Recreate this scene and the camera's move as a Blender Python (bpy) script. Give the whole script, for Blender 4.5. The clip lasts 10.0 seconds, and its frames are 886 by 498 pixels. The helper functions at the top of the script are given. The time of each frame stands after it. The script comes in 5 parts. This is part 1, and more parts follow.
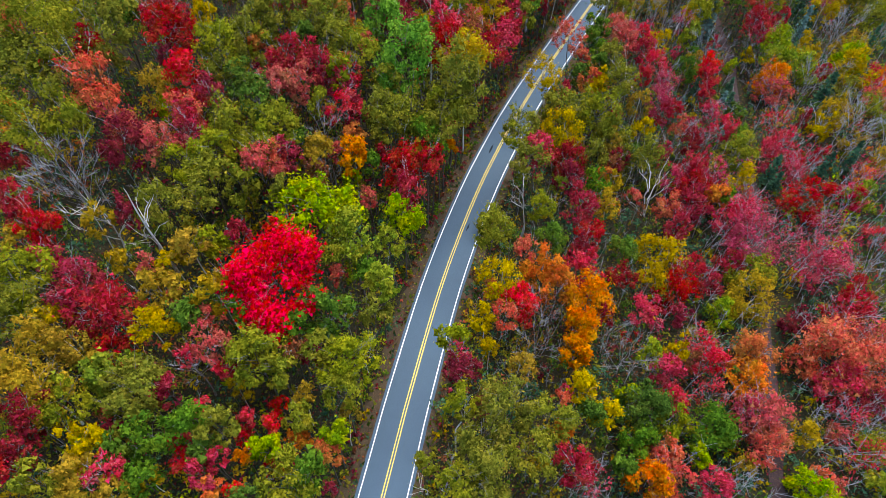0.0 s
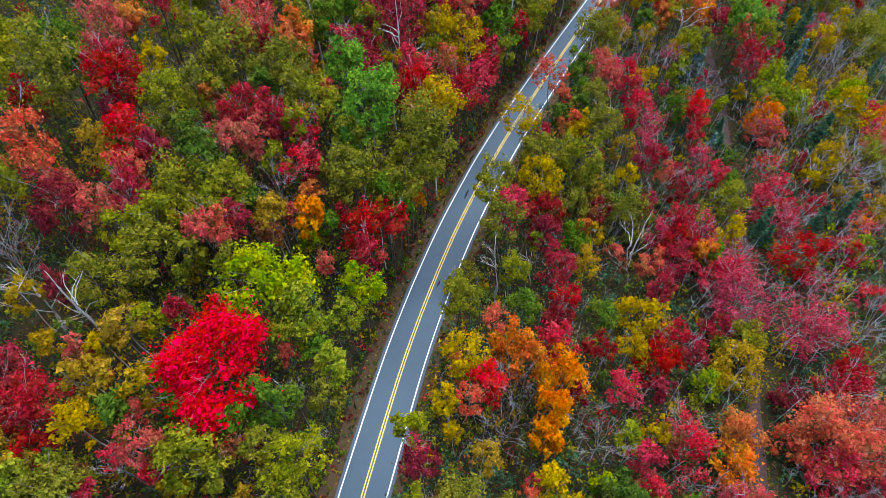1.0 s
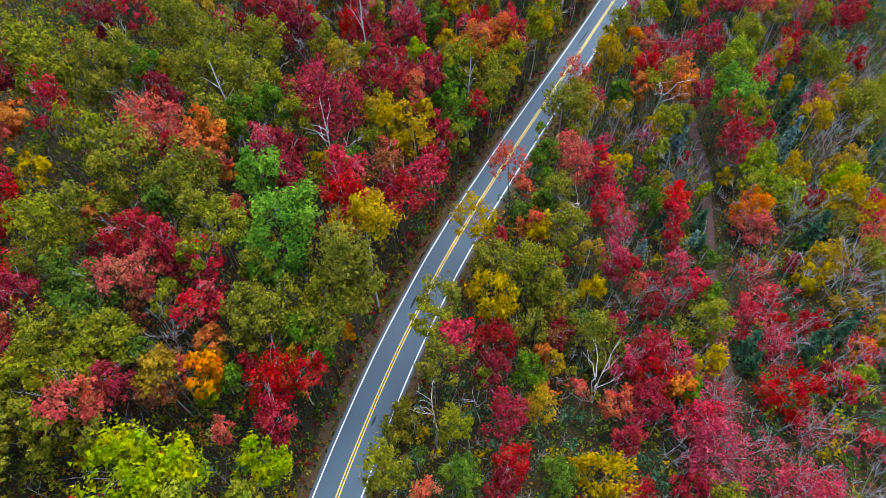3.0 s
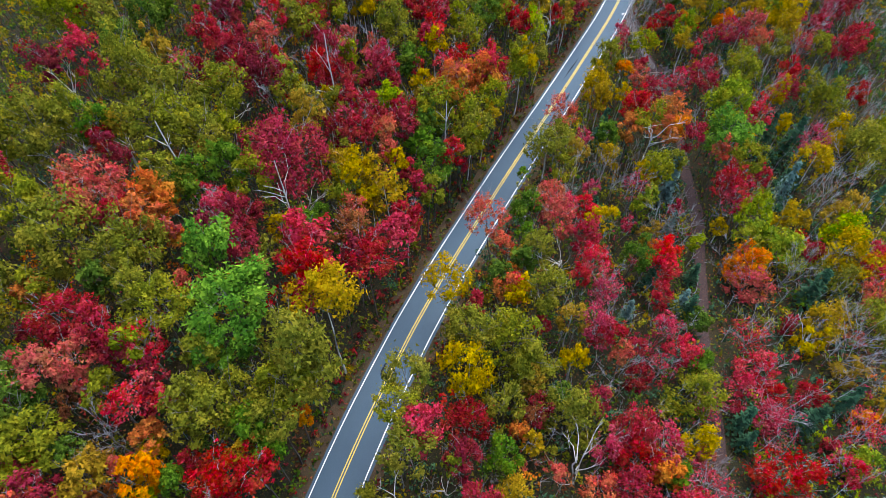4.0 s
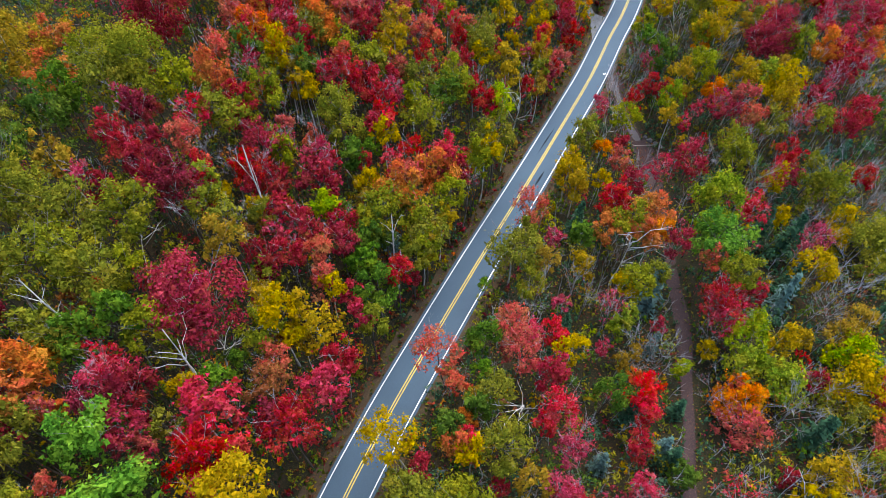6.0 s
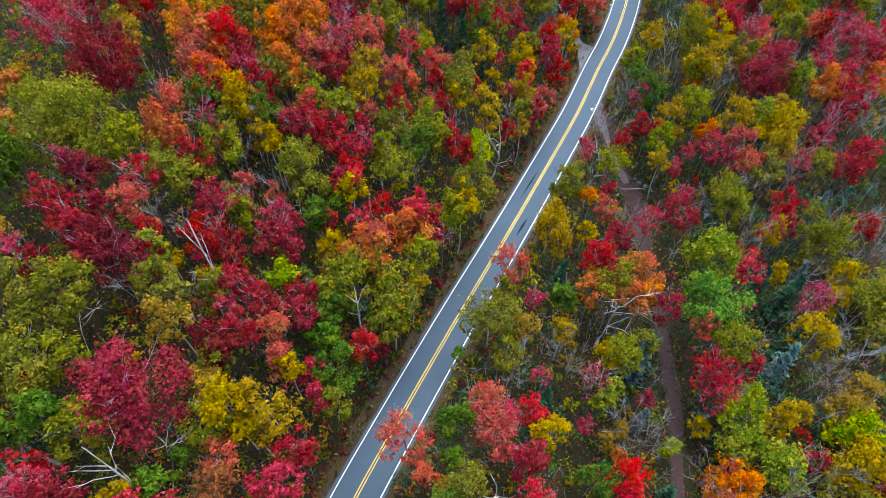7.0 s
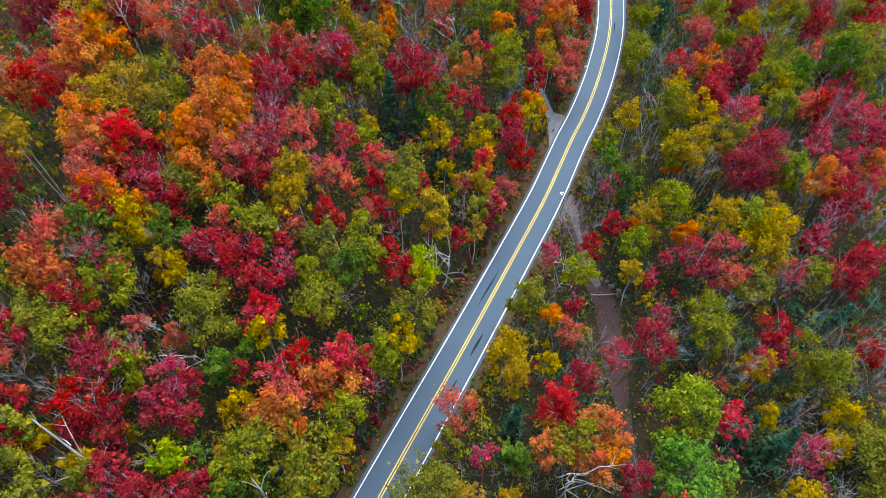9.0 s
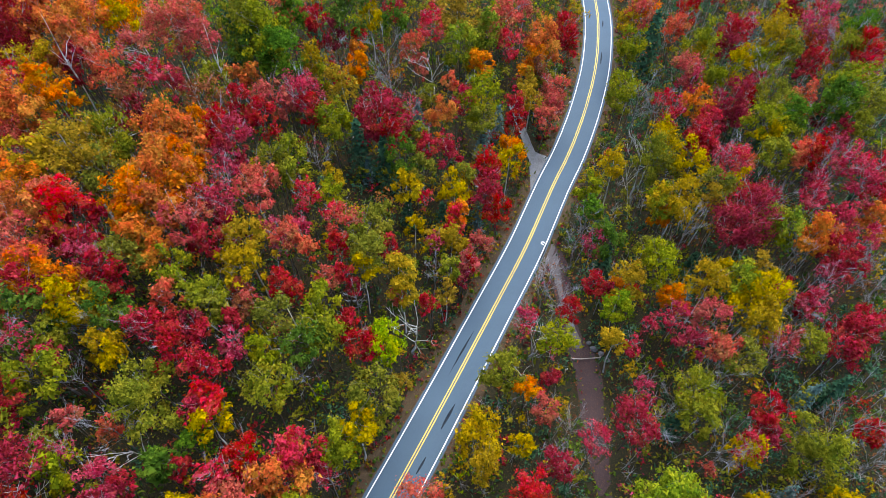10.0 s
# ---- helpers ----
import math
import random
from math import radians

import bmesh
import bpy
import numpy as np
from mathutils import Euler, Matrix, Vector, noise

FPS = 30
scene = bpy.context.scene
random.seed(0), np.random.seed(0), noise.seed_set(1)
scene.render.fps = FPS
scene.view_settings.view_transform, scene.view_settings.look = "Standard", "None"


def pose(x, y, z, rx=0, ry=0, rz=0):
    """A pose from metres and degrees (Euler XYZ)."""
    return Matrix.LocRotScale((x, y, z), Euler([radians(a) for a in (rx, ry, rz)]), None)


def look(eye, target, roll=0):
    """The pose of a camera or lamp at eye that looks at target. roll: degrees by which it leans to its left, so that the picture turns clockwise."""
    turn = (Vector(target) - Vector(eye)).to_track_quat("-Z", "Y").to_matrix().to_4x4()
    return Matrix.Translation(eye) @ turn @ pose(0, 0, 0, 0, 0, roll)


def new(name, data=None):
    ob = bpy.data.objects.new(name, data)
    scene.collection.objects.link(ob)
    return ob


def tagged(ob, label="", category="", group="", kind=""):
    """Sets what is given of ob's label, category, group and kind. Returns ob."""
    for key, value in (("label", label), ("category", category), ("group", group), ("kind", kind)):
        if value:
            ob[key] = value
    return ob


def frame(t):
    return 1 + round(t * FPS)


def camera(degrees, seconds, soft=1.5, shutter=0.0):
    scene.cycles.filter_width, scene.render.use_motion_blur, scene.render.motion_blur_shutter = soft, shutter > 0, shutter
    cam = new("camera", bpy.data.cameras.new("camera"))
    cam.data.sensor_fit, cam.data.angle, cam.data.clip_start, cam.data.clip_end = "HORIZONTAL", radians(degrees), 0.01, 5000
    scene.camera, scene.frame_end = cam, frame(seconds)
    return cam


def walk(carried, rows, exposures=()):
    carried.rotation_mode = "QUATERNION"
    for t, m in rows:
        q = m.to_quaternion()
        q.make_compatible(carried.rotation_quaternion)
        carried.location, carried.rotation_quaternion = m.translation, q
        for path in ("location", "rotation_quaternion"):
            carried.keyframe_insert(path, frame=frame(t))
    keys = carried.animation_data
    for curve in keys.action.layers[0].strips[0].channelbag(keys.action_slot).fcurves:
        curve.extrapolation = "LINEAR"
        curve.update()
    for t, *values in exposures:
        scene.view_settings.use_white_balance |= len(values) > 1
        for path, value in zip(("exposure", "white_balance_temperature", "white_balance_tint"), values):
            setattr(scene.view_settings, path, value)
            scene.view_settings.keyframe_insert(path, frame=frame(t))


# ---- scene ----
cam = camera(71.5, 10.0, soft=0.8)
PATH = [
    (0, (0.022, -0.048, 96.294), (0.019, 1.14, 94.685), -0.2),
    (0.5, (2.811, 6.364, 96.411), (2.809, 7.552, 94.802), -0.1),
    (1, (5.547, 12.787, 96.54), (5.545, 13.974, 94.93), -0.1),
    (1.5, (8.238, 19.195, 96.631), (8.235, 20.382, 95.022), -0.2),
    (2, (10.704, 25.54, 96.642), (10.701, 26.728, 95.033), -0.2),
    (2.5, (13.188, 31.825, 96.691), (13.185, 33.013, 95.082), -0.2),
    (4, (20.258, 51.026, 96.902), (20.255, 52.211, 95.291), -0.3),
    (4.5, (22.342, 57.322, 96.936), (22.341, 58.508, 95.326), -0.3),
    (5, (24.426, 63.706, 97.052), (24.426, 64.891, 95.441), -0.3),
    (5.5, (26.479, 70.07, 97.178), (26.479, 71.254, 95.567), -0.4),
    (7, (33.346, 89.288, 97.446), (33.347, 90.474, 95.836), -0.8),
    (7.5, (35.751, 95.659, 97.469), (35.753, 96.847, 95.859), -0.9),
    (8, (38.213, 102.043, 97.567), (38.216, 103.231, 95.959), -0.9),
    (8.5, (40.821, 108.509, 97.653), (40.825, 109.698, 96.045), -0.9),
    (9, (43.447, 114.96, 97.743), (43.451, 116.15, 96.135), -1.0),
    (9.5, (46.14, 121.302, 97.909), (46.144, 122.494, 96.303), -1.0),
    (10, (48.763, 127.715, 98.089), (48.769, 128.906, 96.482), -1.1),
]
walk(cam, [(t, look(eye, target, roll)) for t, eye, target, roll in PATH], exposures=[(0.0, 1.9), (10.0, 1.9)])

# ---- sky and light ----
SUN_UP, SUN_FROM = 66.0, 25.0
world = bpy.data.worlds.new("overcast_sky")
scene.world = world
world.use_nodes = True
wn = world.node_tree
sky = wn.nodes.new("ShaderNodeTexSky")
sky.sky_type, sky.sun_disc = "NISHITA", False
sky.sun_elevation, sky.sun_rotation = radians(SUN_UP), radians(SUN_FROM)
sky.air_density, sky.dust_density, sky.ozone_density = 1.0, 2.2, 1.3
wn.nodes["Background"].inputs["Strength"].default_value = 0.15
wn.links.new(sky.outputs["Color"], wn.nodes["Background"].inputs["Color"])
sun = new("sun", bpy.data.lights.new("sun", "SUN"))
sun.data.energy, sun.data.angle, sun.data.color = 1.0, radians(50), (1.0, 0.975, 0.93)
sun_way = Vector((math.sin(radians(SUN_FROM)) * math.cos(radians(SUN_UP)), math.cos(radians(SUN_FROM)) * math.cos(radians(SUN_UP)), math.sin(radians(SUN_UP))))
sun.matrix_world = look(sun_way * 300, (0, 0, 0))


# ---- materials ----
def nodes_of(name):
    m = bpy.data.materials.new(name)
    m.use_nodes = True
    t = m.node_tree
    return m, t, t.nodes["Principled BSDF"]


def add(t, kind, **values):
    n = t.nodes.new(kind)
    for key, value in values.items():
        n.inputs[key.replace("_", " ")].default_value = value
    return n


def noise_of(t, scale, detail=4.0, rough=0.6, coords="Object"):
    tc = t.nodes.new("ShaderNodeTexCoord")
    n = add(t, "ShaderNodeTexNoise", Scale=scale, Detail=detail, Roughness=rough)
    t.links.new(tc.outputs[coords], n.inputs["Vector"])
    return n.outputs["Fac"]


def ramp(t, fac, stops):
    n = t.nodes.new("ShaderNodeValToRGB")
    e = n.color_ramp.elements
    while len(e) < len(stops):
        e.new(0.5)
    for el, (p, c) in zip(e, stops):
        el.position, el.color = p, (*c, 1.0)
    t.links.new(fac, n.inputs["Fac"])
    return n.outputs["Color"]


def blend(t, fac, a, b, how="MIX"):
    n = t.nodes.new("ShaderNodeMix")
    n.data_type, n.blend_type = "RGBA", how
    for socket, value in ((n.inputs[0], fac), (n.inputs[6], a), (n.inputs[7], b)):
        if isinstance(value, (int, float)):
            socket.default_value = value
        elif isinstance(value, tuple):
            socket.default_value = (*value, 1.0)
        else:
            t.links.new(value, socket)
    return n.outputs[2]


def shift(t, colour, hue, sat, val):
    """Hue, saturation and value of a colour, each a number or a socket."""
    n = t.nodes.new("ShaderNodeHueSaturation")
    for key, v in (("Hue", hue), ("Saturation", sat), ("Value", val)):
        if isinstance(v, (int, float)):
            n.inputs[key].default_value = v
        else:
            t.links.new(v, n.inputs[key])
    t.links.new(colour, n.inputs["Color"])
    return n.outputs["Color"]


def span(t, fac, low, high):
    n = t.nodes.new("ShaderNodeMapRange")
    n.inputs["To Min"].default_value, n.inputs["To Max"].default_value = low, high
    t.links.new(fac, n.inputs["Value"])
    return n.outputs["Result"]


def bump(t, p, height, strength, distance):
    n = add(t, "ShaderNodeBump", Strength=strength, Distance=distance)
    t.links.new(height, n.inputs["Height"])
    t.links.new(n.outputs["Normal"], p.inputs["Normal"])


def leaves(name, one, two, three, patch=0.38):
    """Foliage: three leaf colours in patches over the crown, each spray of leaves and each tree a little off, with light passing through."""
    m, t, p = nodes_of(name)
    base = ramp(t, noise_of(t, patch, 3.0, 0.65), [(0.36, one), (0.5, two), (0.66, three)])
    geo = t.nodes.new("ShaderNodeNewGeometry")
    info = t.nodes.new("ShaderNodeObjectInfo")
    base = shift(t, base, span(t, info.outputs["Random"], 0.494, 0.508), 1.0, span(t, geo.outputs["Random Per Island"], 0.48, 1.47))
    base = shift(t, base, span(t, geo.outputs["Random Per Island"], 0.512, 0.49), span(t, info.outputs["Random"], 0.97, 1.06), span(t, info.outputs["Random"], 0.84, 1.1))
    base = shift(t, base, 0.5, 1.0, span(t, noise_of(t, 3.6, 3.0, 0.8), 0.5, 1.4))
    t.links.new(base, p.inputs["Base Color"])
    p.inputs["Roughness"].default_value = 0.7
    p.inputs["Specular IOR Level"].default_value = 0.0
    thin = t.nodes.new("ShaderNodeBsdfTranslucent")
    t.links.new(base, thin.inputs["Color"])
    mix = t.nodes.new("ShaderNodeMixShader")
    mix.inputs[0].default_value = 0.36
    t.links.new(p.outputs[0], mix.inputs[1])
    t.links.new(thin.outputs[0], mix.inputs[2])
    t.links.new(mix.outputs[0], t.nodes["Material Output"].inputs["Surface"])
    return m


def bark(name, one, two, scale=3.0):
    m, t, p = nodes_of(name)
    f = noise_of(t, scale, 6.0, 0.7)
    t.links.new(ramp(t, f, [(0.35, one), (0.65, two)]), p.inputs["Base Color"])
    p.inputs["Roughness"].default_value = 0.85
    p.inputs["Specular IOR Level"].default_value = 0.15
    bump(t, p, f, 0.4, 0.03)
    return m


LEAF = {
    "crimson": leaves("crimson_leaves", (0.235, 0.011, 0.021), (0.335, 0.020, 0.033), (0.39, 0.058, 0.038)),
    "scarlet": leaves("scarlet_leaves", (0.48, 0.005, 0.030), (0.57, 0.009, 0.045), (0.58, 0.024, 0.055)),
    "red": leaves("red_leaves", (0.40, 0.012, 0.027), (0.48, 0.026, 0.042), (0.49, 0.07, 0.056)),
    "pink": leaves("pink_leaves", (0.36, 0.018, 0.046), (0.45, 0.042, 0.074), (0.49, 0.105, 0.112)),
    "maroon": leaves("maroon_leaves", (0.13, 0.012, 0.02), (0.2, 0.017, 0.027), (0.27, 0.04, 0.03)),
    "salmon": leaves("salmon_leaves", (0.43, 0.045, 0.040), (0.47, 0.095, 0.062), (0.43, 0.175, 0.068)),
    "orange": leaves("orange_leaves", (0.48, 0.09, 0.020), (0.55, 0.165, 0.024), (0.51, 0.24, 0.028)),
    "gold": leaves("gold_leaves", (0.26, 0.16, 0.008), (0.37, 0.24, 0.010), (0.37, 0.27, 0.014)),
    "olive": leaves("olive_leaves", (0.115, 0.14, 0.012), (0.19, 0.195, 0.015), (0.27, 0.235, 0.018)),
    "lime": leaves("lime_leaves", (0.12, 0.2, 0.01), (0.22, 0.27, 0.011), (0.34, 0.31, 0.013)),
    "green": leaves("green_leaves", (0.045, 0.1, 0.012), (0.08, 0.15, 0.015), (0.14, 0.19, 0.018)),
    "fresh": leaves("fresh_green_leaves", (0.06, 0.16, 0.018), (0.115, 0.25, 0.024), (0.18, 0.3, 0.03)),
    "needle": leaves("dark_needles", (0.026, 0.068, 0.036), (0.044, 0.105, 0.055), (0.07, 0.135, 0.065)),
    "blue_needle": leaves("blue_green_needles", (0.07, 0.13, 0.11), (0.11, 0.19, 0.17), (0.15, 0.23, 0.20)),
    "rust": leaves("rusty_leaves", (0.13, 0.05, 0.025), (0.22, 0.075, 0.03), (0.28, 0.13, 0.04)),
}
BARK = bark("grey_brown_bark", (0.05, 0.04, 0.033), (0.12, 0.1, 0.085))
TWIG = bark("grey_twigs", (0.22, 0.225, 0.235), (0.38, 0.385, 0.40))
DULL_TWIG = bark("dull_grey_branches", (0.11, 0.10, 0.095), (0.22, 0.205, 0.195))
WHITE_BARK = bark("white_birch_bark", (0.34, 0.325, 0.30), (0.64, 0.62, 0.58), 2.0)

ASPHALT, t_, p_ = nodes_of("weathered_asphalt")
wide, fine = noise_of(t_, 0.12, 5.0, 0.65), noise_of(t_, 9.0, 4.0, 0.7)
col = blend(t_, 0.35, ramp(t_, wide, [(0.3, (0.028, 0.063, 0.100)), (0.7, (0.040, 0.083, 0.127))]), ramp(t_, fine, [(0.3, (0.020, 0.041, 0.062)), (0.7, (0.065, 0.115, 0.16))]))
t_.links.new(col, p_.inputs["Base Color"])
p_.inputs["Roughness"].default_value = 0.78
bump(t_, p_, fine, 0.25, 0.01)


def paint(name, colour, worn):
    m, t, p = nodes_of(name)
    t.links.new(ramp(t, noise_of(t, 1.6, 6.0, 0.75), [(0.30, worn), (0.44, colour)]), p.inputs["Base Color"])
    p.inputs["Roughness"].default_value = 0.6
    return m


WHITE_LINE = paint("white_road_paint", (0.78, 0.78, 0.76), (0.42, 0.42, 0.42))
YELLOW_LINE = paint("yellow_road_paint", (0.74, 0.53, 0.05), (0.42, 0.31, 0.07))
TAR, t_, p_ = nodes_of("tar_patch")
t_.links.new(ramp(t_, noise_of(t_, 2.0), [(0.3, (0.010, 0.014, 0.020)), (0.7, (0.022, 0.030, 0.042))]), p_.inputs["Base Color"])
p_.inputs["Roughness"].default_value = 0.9
p_.inputs["Specular IOR Level"].default_value = 0.1


def earth(name, stops, scale=0.5, fleck=None):
    m, t, p = nodes_of(name)
    f, g = noise_of(t, scale, 6.0, 0.7), noise_of(t, 4.5, 5.0, 0.75)
    c = blend(t, 0.5, ramp(t, f, stops), ramp(t, g, stops))
    if fleck:
        c = blend(t, ramp(t, noise_of(t, 6.5, 3.0, 0.8), [(0.55, (0, 0, 0)), (0.66, (1, 1, 1))]), c, ramp(t, g, fleck))
    t.links.new(c, p.inputs["Base Color"])
    p.inputs["Roughness"].default_value = 0.92
    p.inputs["Specular IOR Level"].default_value = 0.08
    bump(t, p, g, 0.6, 0.12)
    return m


# Leaf litter, its colour set near black to carry the shade between crowns.
FOREST_FLOOR = earth("forest_litter_with_shade", [(0.3, (0.009, 0.015, 0.009)), (0.5, (0.018, 0.020, 0.011)), (0.7, (0.042, 0.026, 0.014))], 0.12,
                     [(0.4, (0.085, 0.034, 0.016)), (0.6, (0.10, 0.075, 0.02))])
VERGE = earth("leaf_strewn_verge", [(0.3, (0.028, 0.024, 0.015)), (0.5, (0.062, 0.042, 0.026)), (0.7, (0.056, 0.056, 0.022))], 0.4,
              [(0.4, (0.12, 0.055, 0.032)), (0.6, (0.14, 0.095, 0.042))])
DIRT = earth("packed_dirt", [(0.3, (0.028, 0.020, 0.022)), (0.6, (0.052, 0.036, 0.037)), (0.8, (0.08, 0.058, 0.057))], 0.4, [(0.4, (0.13, 0.055, 0.04)), (0.6, (0.15, 0.095, 0.05))])
GRAVEL = earth("pale_gravel", [(0.3, (0.075, 0.078, 0.08)), (0.5, (0.15, 0.155, 0.158)), (0.7, (0.23, 0.235, 0.238))], 0.5)
PALE_DIRT = earth("pale_stony_dirt", [(0.3, (0.05, 0.043, 0.043)), (0.5, (0.1, 0.09, 0.09)), (0.7, (0.15, 0.14, 0.138))], 0.5)
STONE = earth("grey_stone", [(0.3, (0.07, 0.07, 0.072)), (0.7, (0.17, 0.168, 0.168))], 1.2)


# ---- helpers for things ----
def mesh_of(name, verts, faces, material, smooth=False):
    me = bpy.data.meshes.new(name)
    verts = np.asarray(verts, np.float32)
    if isinstance(faces, np.ndarray):
        count, k = faces.shape
        me.vertices.add(len(verts))
        me.vertices.foreach_set("co", verts.ravel())
        me.loops.add(count * k)
        me.loops.foreach_set("vertex_index", faces.astype(np.int32).ravel())
        me.polygons.add(count)
        me.polygons.foreach_set("loop_start", np.arange(0, count * k, k, dtype=np.int32))
        me.update(calc_edges=True)
    else:
        me.from_pydata(verts.tolist(), [], [tuple(int(i) for i in f) for f in faces])
    me.materials.append(material)
    if smooth:
        me.polygons.foreach_set("use_smooth", [True] * len(me.polygons))
    me.update()
    return me


def part(name, data, parent, label="", at=None):
    ob = new(name, data)
    ob.parent = parent
    if at is not None:
        ob.matrix_basis = at
    return tagged(ob, label)


def stuff(name, data, label, category):
    return tagged(new(name, data), label, category, kind="stuff")


# ---- lie of the land ----
ROAD_LINE = [(-34.0, -90.0), (-20.0, -30.0), (-8.6, 24.1), (-5.3, 39.8), (0.0, 61.6), (6.6, 82.4), (13.2, 99.1), (17.6, 109.0),
             (23.1, 120.3), (34.4, 142.0), (46.6, 164.5), (58.8, 187.5), (65.7, 200.7), (72.9, 216.3), (77.3, 225.1),
             (81.3, 234.3), (85.0, 244.2), (88.5, 255.2), (91.3, 267.2), (93.4, 281.0), (94.0, 300.0), (92.0, 330.0), (84.0, 380.0), (60.0, 470.0)]
TRACK_LINE = [(46.0, 10.0), (48.0, 25.0), (52.0, 40.0), (54.5, 52.0), (59.0, 70.0), (62.5, 84.0), (64.0, 96.0), (66.5, 108.0), (69.5, 122.0),
              (71.0, 136.0), (72.2, 147.0), (73.2, 164.8), (73.7, 173.5), (72.9, 177.3), (72.0, 181.9),
              (71.7, 186.8), (71.2, 193.2), (69.8, 199.2), (67.4, 203.0)]
DRIVE_LINE = [(69.9, 222.3), (69.3, 224.4), (68.7, 226.6), (67.8, 230.5), (66.8, 234.6), (65.9, 238.5)]


def smooth(a, b, v):
    k = np.clip((v - a) / (b - a), 0.0, 1.0)
    return k * k * (3 - 2 * k)


def spline(points, step):
    """Catmull-Rom through the points, resampled at even steps."""
    p = np.array([points[0]] + list(points) + [points[-1]], float)
    out = []
    for i in range(1, len(p) - 2):
        for k in np.linspace(0, 1, 24, endpoint=False):
            a, b, c, d = p[i - 1], p[i], p[i + 1], p[i + 2]
            out.append(0.5 * (2 * b + (c - a) * k + (2 * a - 5 * b + 4 * c - d) * k * k + (3 * b - a - 3 * c + d) * k ** 3))
    out = np.array(out + [p[-2]])
    run = np.r_[0, np.cumsum(np.hypot(*np.diff(out, axis=0).T))]
    even = np.linspace(0, run[-1], int(run[-1] / step) + 1)
    return np.c_[np.interp(even, run, out[:, 0]), np.interp(even, run, out[:, 1])]


ROAD = spline(ROAD_LINE, 2.0)
TRACK = spline(TRACK_LINE, 2.0)
DRIVE = spline(DRIVE_LINE, 1.5)


def nearest(line, x, y):
    """Distance to a line, and on which side of it: positive to its right."""
    q = np.stack([np.ravel(x), np.ravel(y)], 1)
    best, side = np.full(len(q), 1e9), np.zeros(len(q))
    for a, b in zip(line[:-1], line[1:]):
        d = b - a
        k = np.clip(((q - a) @ d) / (d @ d), 0, 1)
        off = q - a - k[:, None] * d
        r = np.hypot(off[:, 0], off[:, 1])
        near = r < best
        best[near], side[near] = r[near], np.sign(off[near, 0] * d[1] - off[near, 1] * d[0])
    return best.reshape(np.shape(x)), side.reshape(np.shape(x))


def road_height(y):
    return 0.03 * np.clip(190.0 - np.asarray(y, float), 0.0, 175.0)


def land(x, y):
    """Height of the ground: a wooded bank left of the road, a low flat to its right."""
    x, y = np.asarray(x, float), np.asarray(y, float)
    d, side = nearest(ROAD[::4], x, y)
    left = np.interp(d, [5.5, 9, 14, 25, 45, 90, 200], [0, 1.8, 4.8, 9.5, 13.0, 15.5, 20]) * np.interp(y, [140, 230], [1.0, 0.72])
    right = np.interp(d, [5.5, 9, 20, 60, 200], [0, -0.5, -0.6, 0.0, 3.0])
    wave = 0.5 * np.sin(x * 0.11 + 1.3) * np.cos(y * 0.09) * np.clip((d - 6) / 10, 0, 1)
    return road_height(y) + np.where(side < 0, left, right) + wave


# ---- ground ----
def axis(a, b, step, far):
    grow = [step * 1.5 ** k for k in range(1, 40)]
    out = np.cumsum(grow)
    out = out[out < far]
    return np.r_[a - out[::-1], np.arange(a, b + 0.1, step), b + out]


gx, gy = axis(-150, 230, 2.5, 4200), axis(-30, 360, 2.5, 4200)
X, Y = np.meshgrid(gx, gy)
D, SIDE = nearest(ROAD[::2], X, Y)
Zg = land(X, Y)
under = (1 - smooth(4.6, 7.5, D)) * 0.28
Zg = Zg - under + np.where(D > 9, 0.16 * np.sin(X * 1.7) * np.cos(Y * 1.3), 0)
Zg = np.where((np.abs(X) > 600) | (np.abs(Y) > 700), np.clip(Zg, 0, 18), Zg)
nx, ny = len(gx), len(gy)
quads = [(j * nx + i, j * nx + i + 1, (j + 1) * nx + i + 1, (j + 1) * nx + i) for j in range(ny - 1) for i in range(nx - 1)]
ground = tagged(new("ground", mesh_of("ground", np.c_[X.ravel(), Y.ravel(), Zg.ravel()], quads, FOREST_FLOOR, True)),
                "leaf-littered forest floor, its colour darkened for the shade under the autumn trees", "ground", kind="structure")


def ribbon(line, offset, width, lift, wobble=0.0, seed=0, edge=0.0, height=None):
    """A strip along a line: verts and faces, with a thin edge turned down on both sides. offset: metres to the right."""
    rng = np.random.RandomState(seed)
    d = np.gradient(line, axis=0)
    n = np.c_[d[:, 1], -d[:, 0]] / np.hypot(d[:, 0], d[:, 1])[:, None]
    w = np.broadcast_to(np.asarray(width, float), (len(line),))
    jag = [np.convolve(rng.randn(len(line) + 4), np.ones(5) / 5, "valid") * wobble for _ in range(2)]
    a = line + n * (offset - w / 2 + jag[0])[:, None]
    b = line + n * (offset + w / 2 + jag[1])[:, None]
    m = (a + b) / 2
    rows, zs = [], []
    hz = height if height is not None else (lambda q: road_height(q[:, 1]))
    for q, drop in ((a, edge), (a, 0), (m, 0), (b, 0), (b, edge)):
        rows.append(np.c_[q, hz(q) + lift - drop])
    v = np.concatenate(rows)
    k = len(line)
    cols = range(4) if edge else range(1, 3)
    f = [(c * k + i, (c + 1) * k + i, (c + 1) * k + i + 1, c * k + i + 1) for c in cols for i in range(k - 1)]
    return v, f


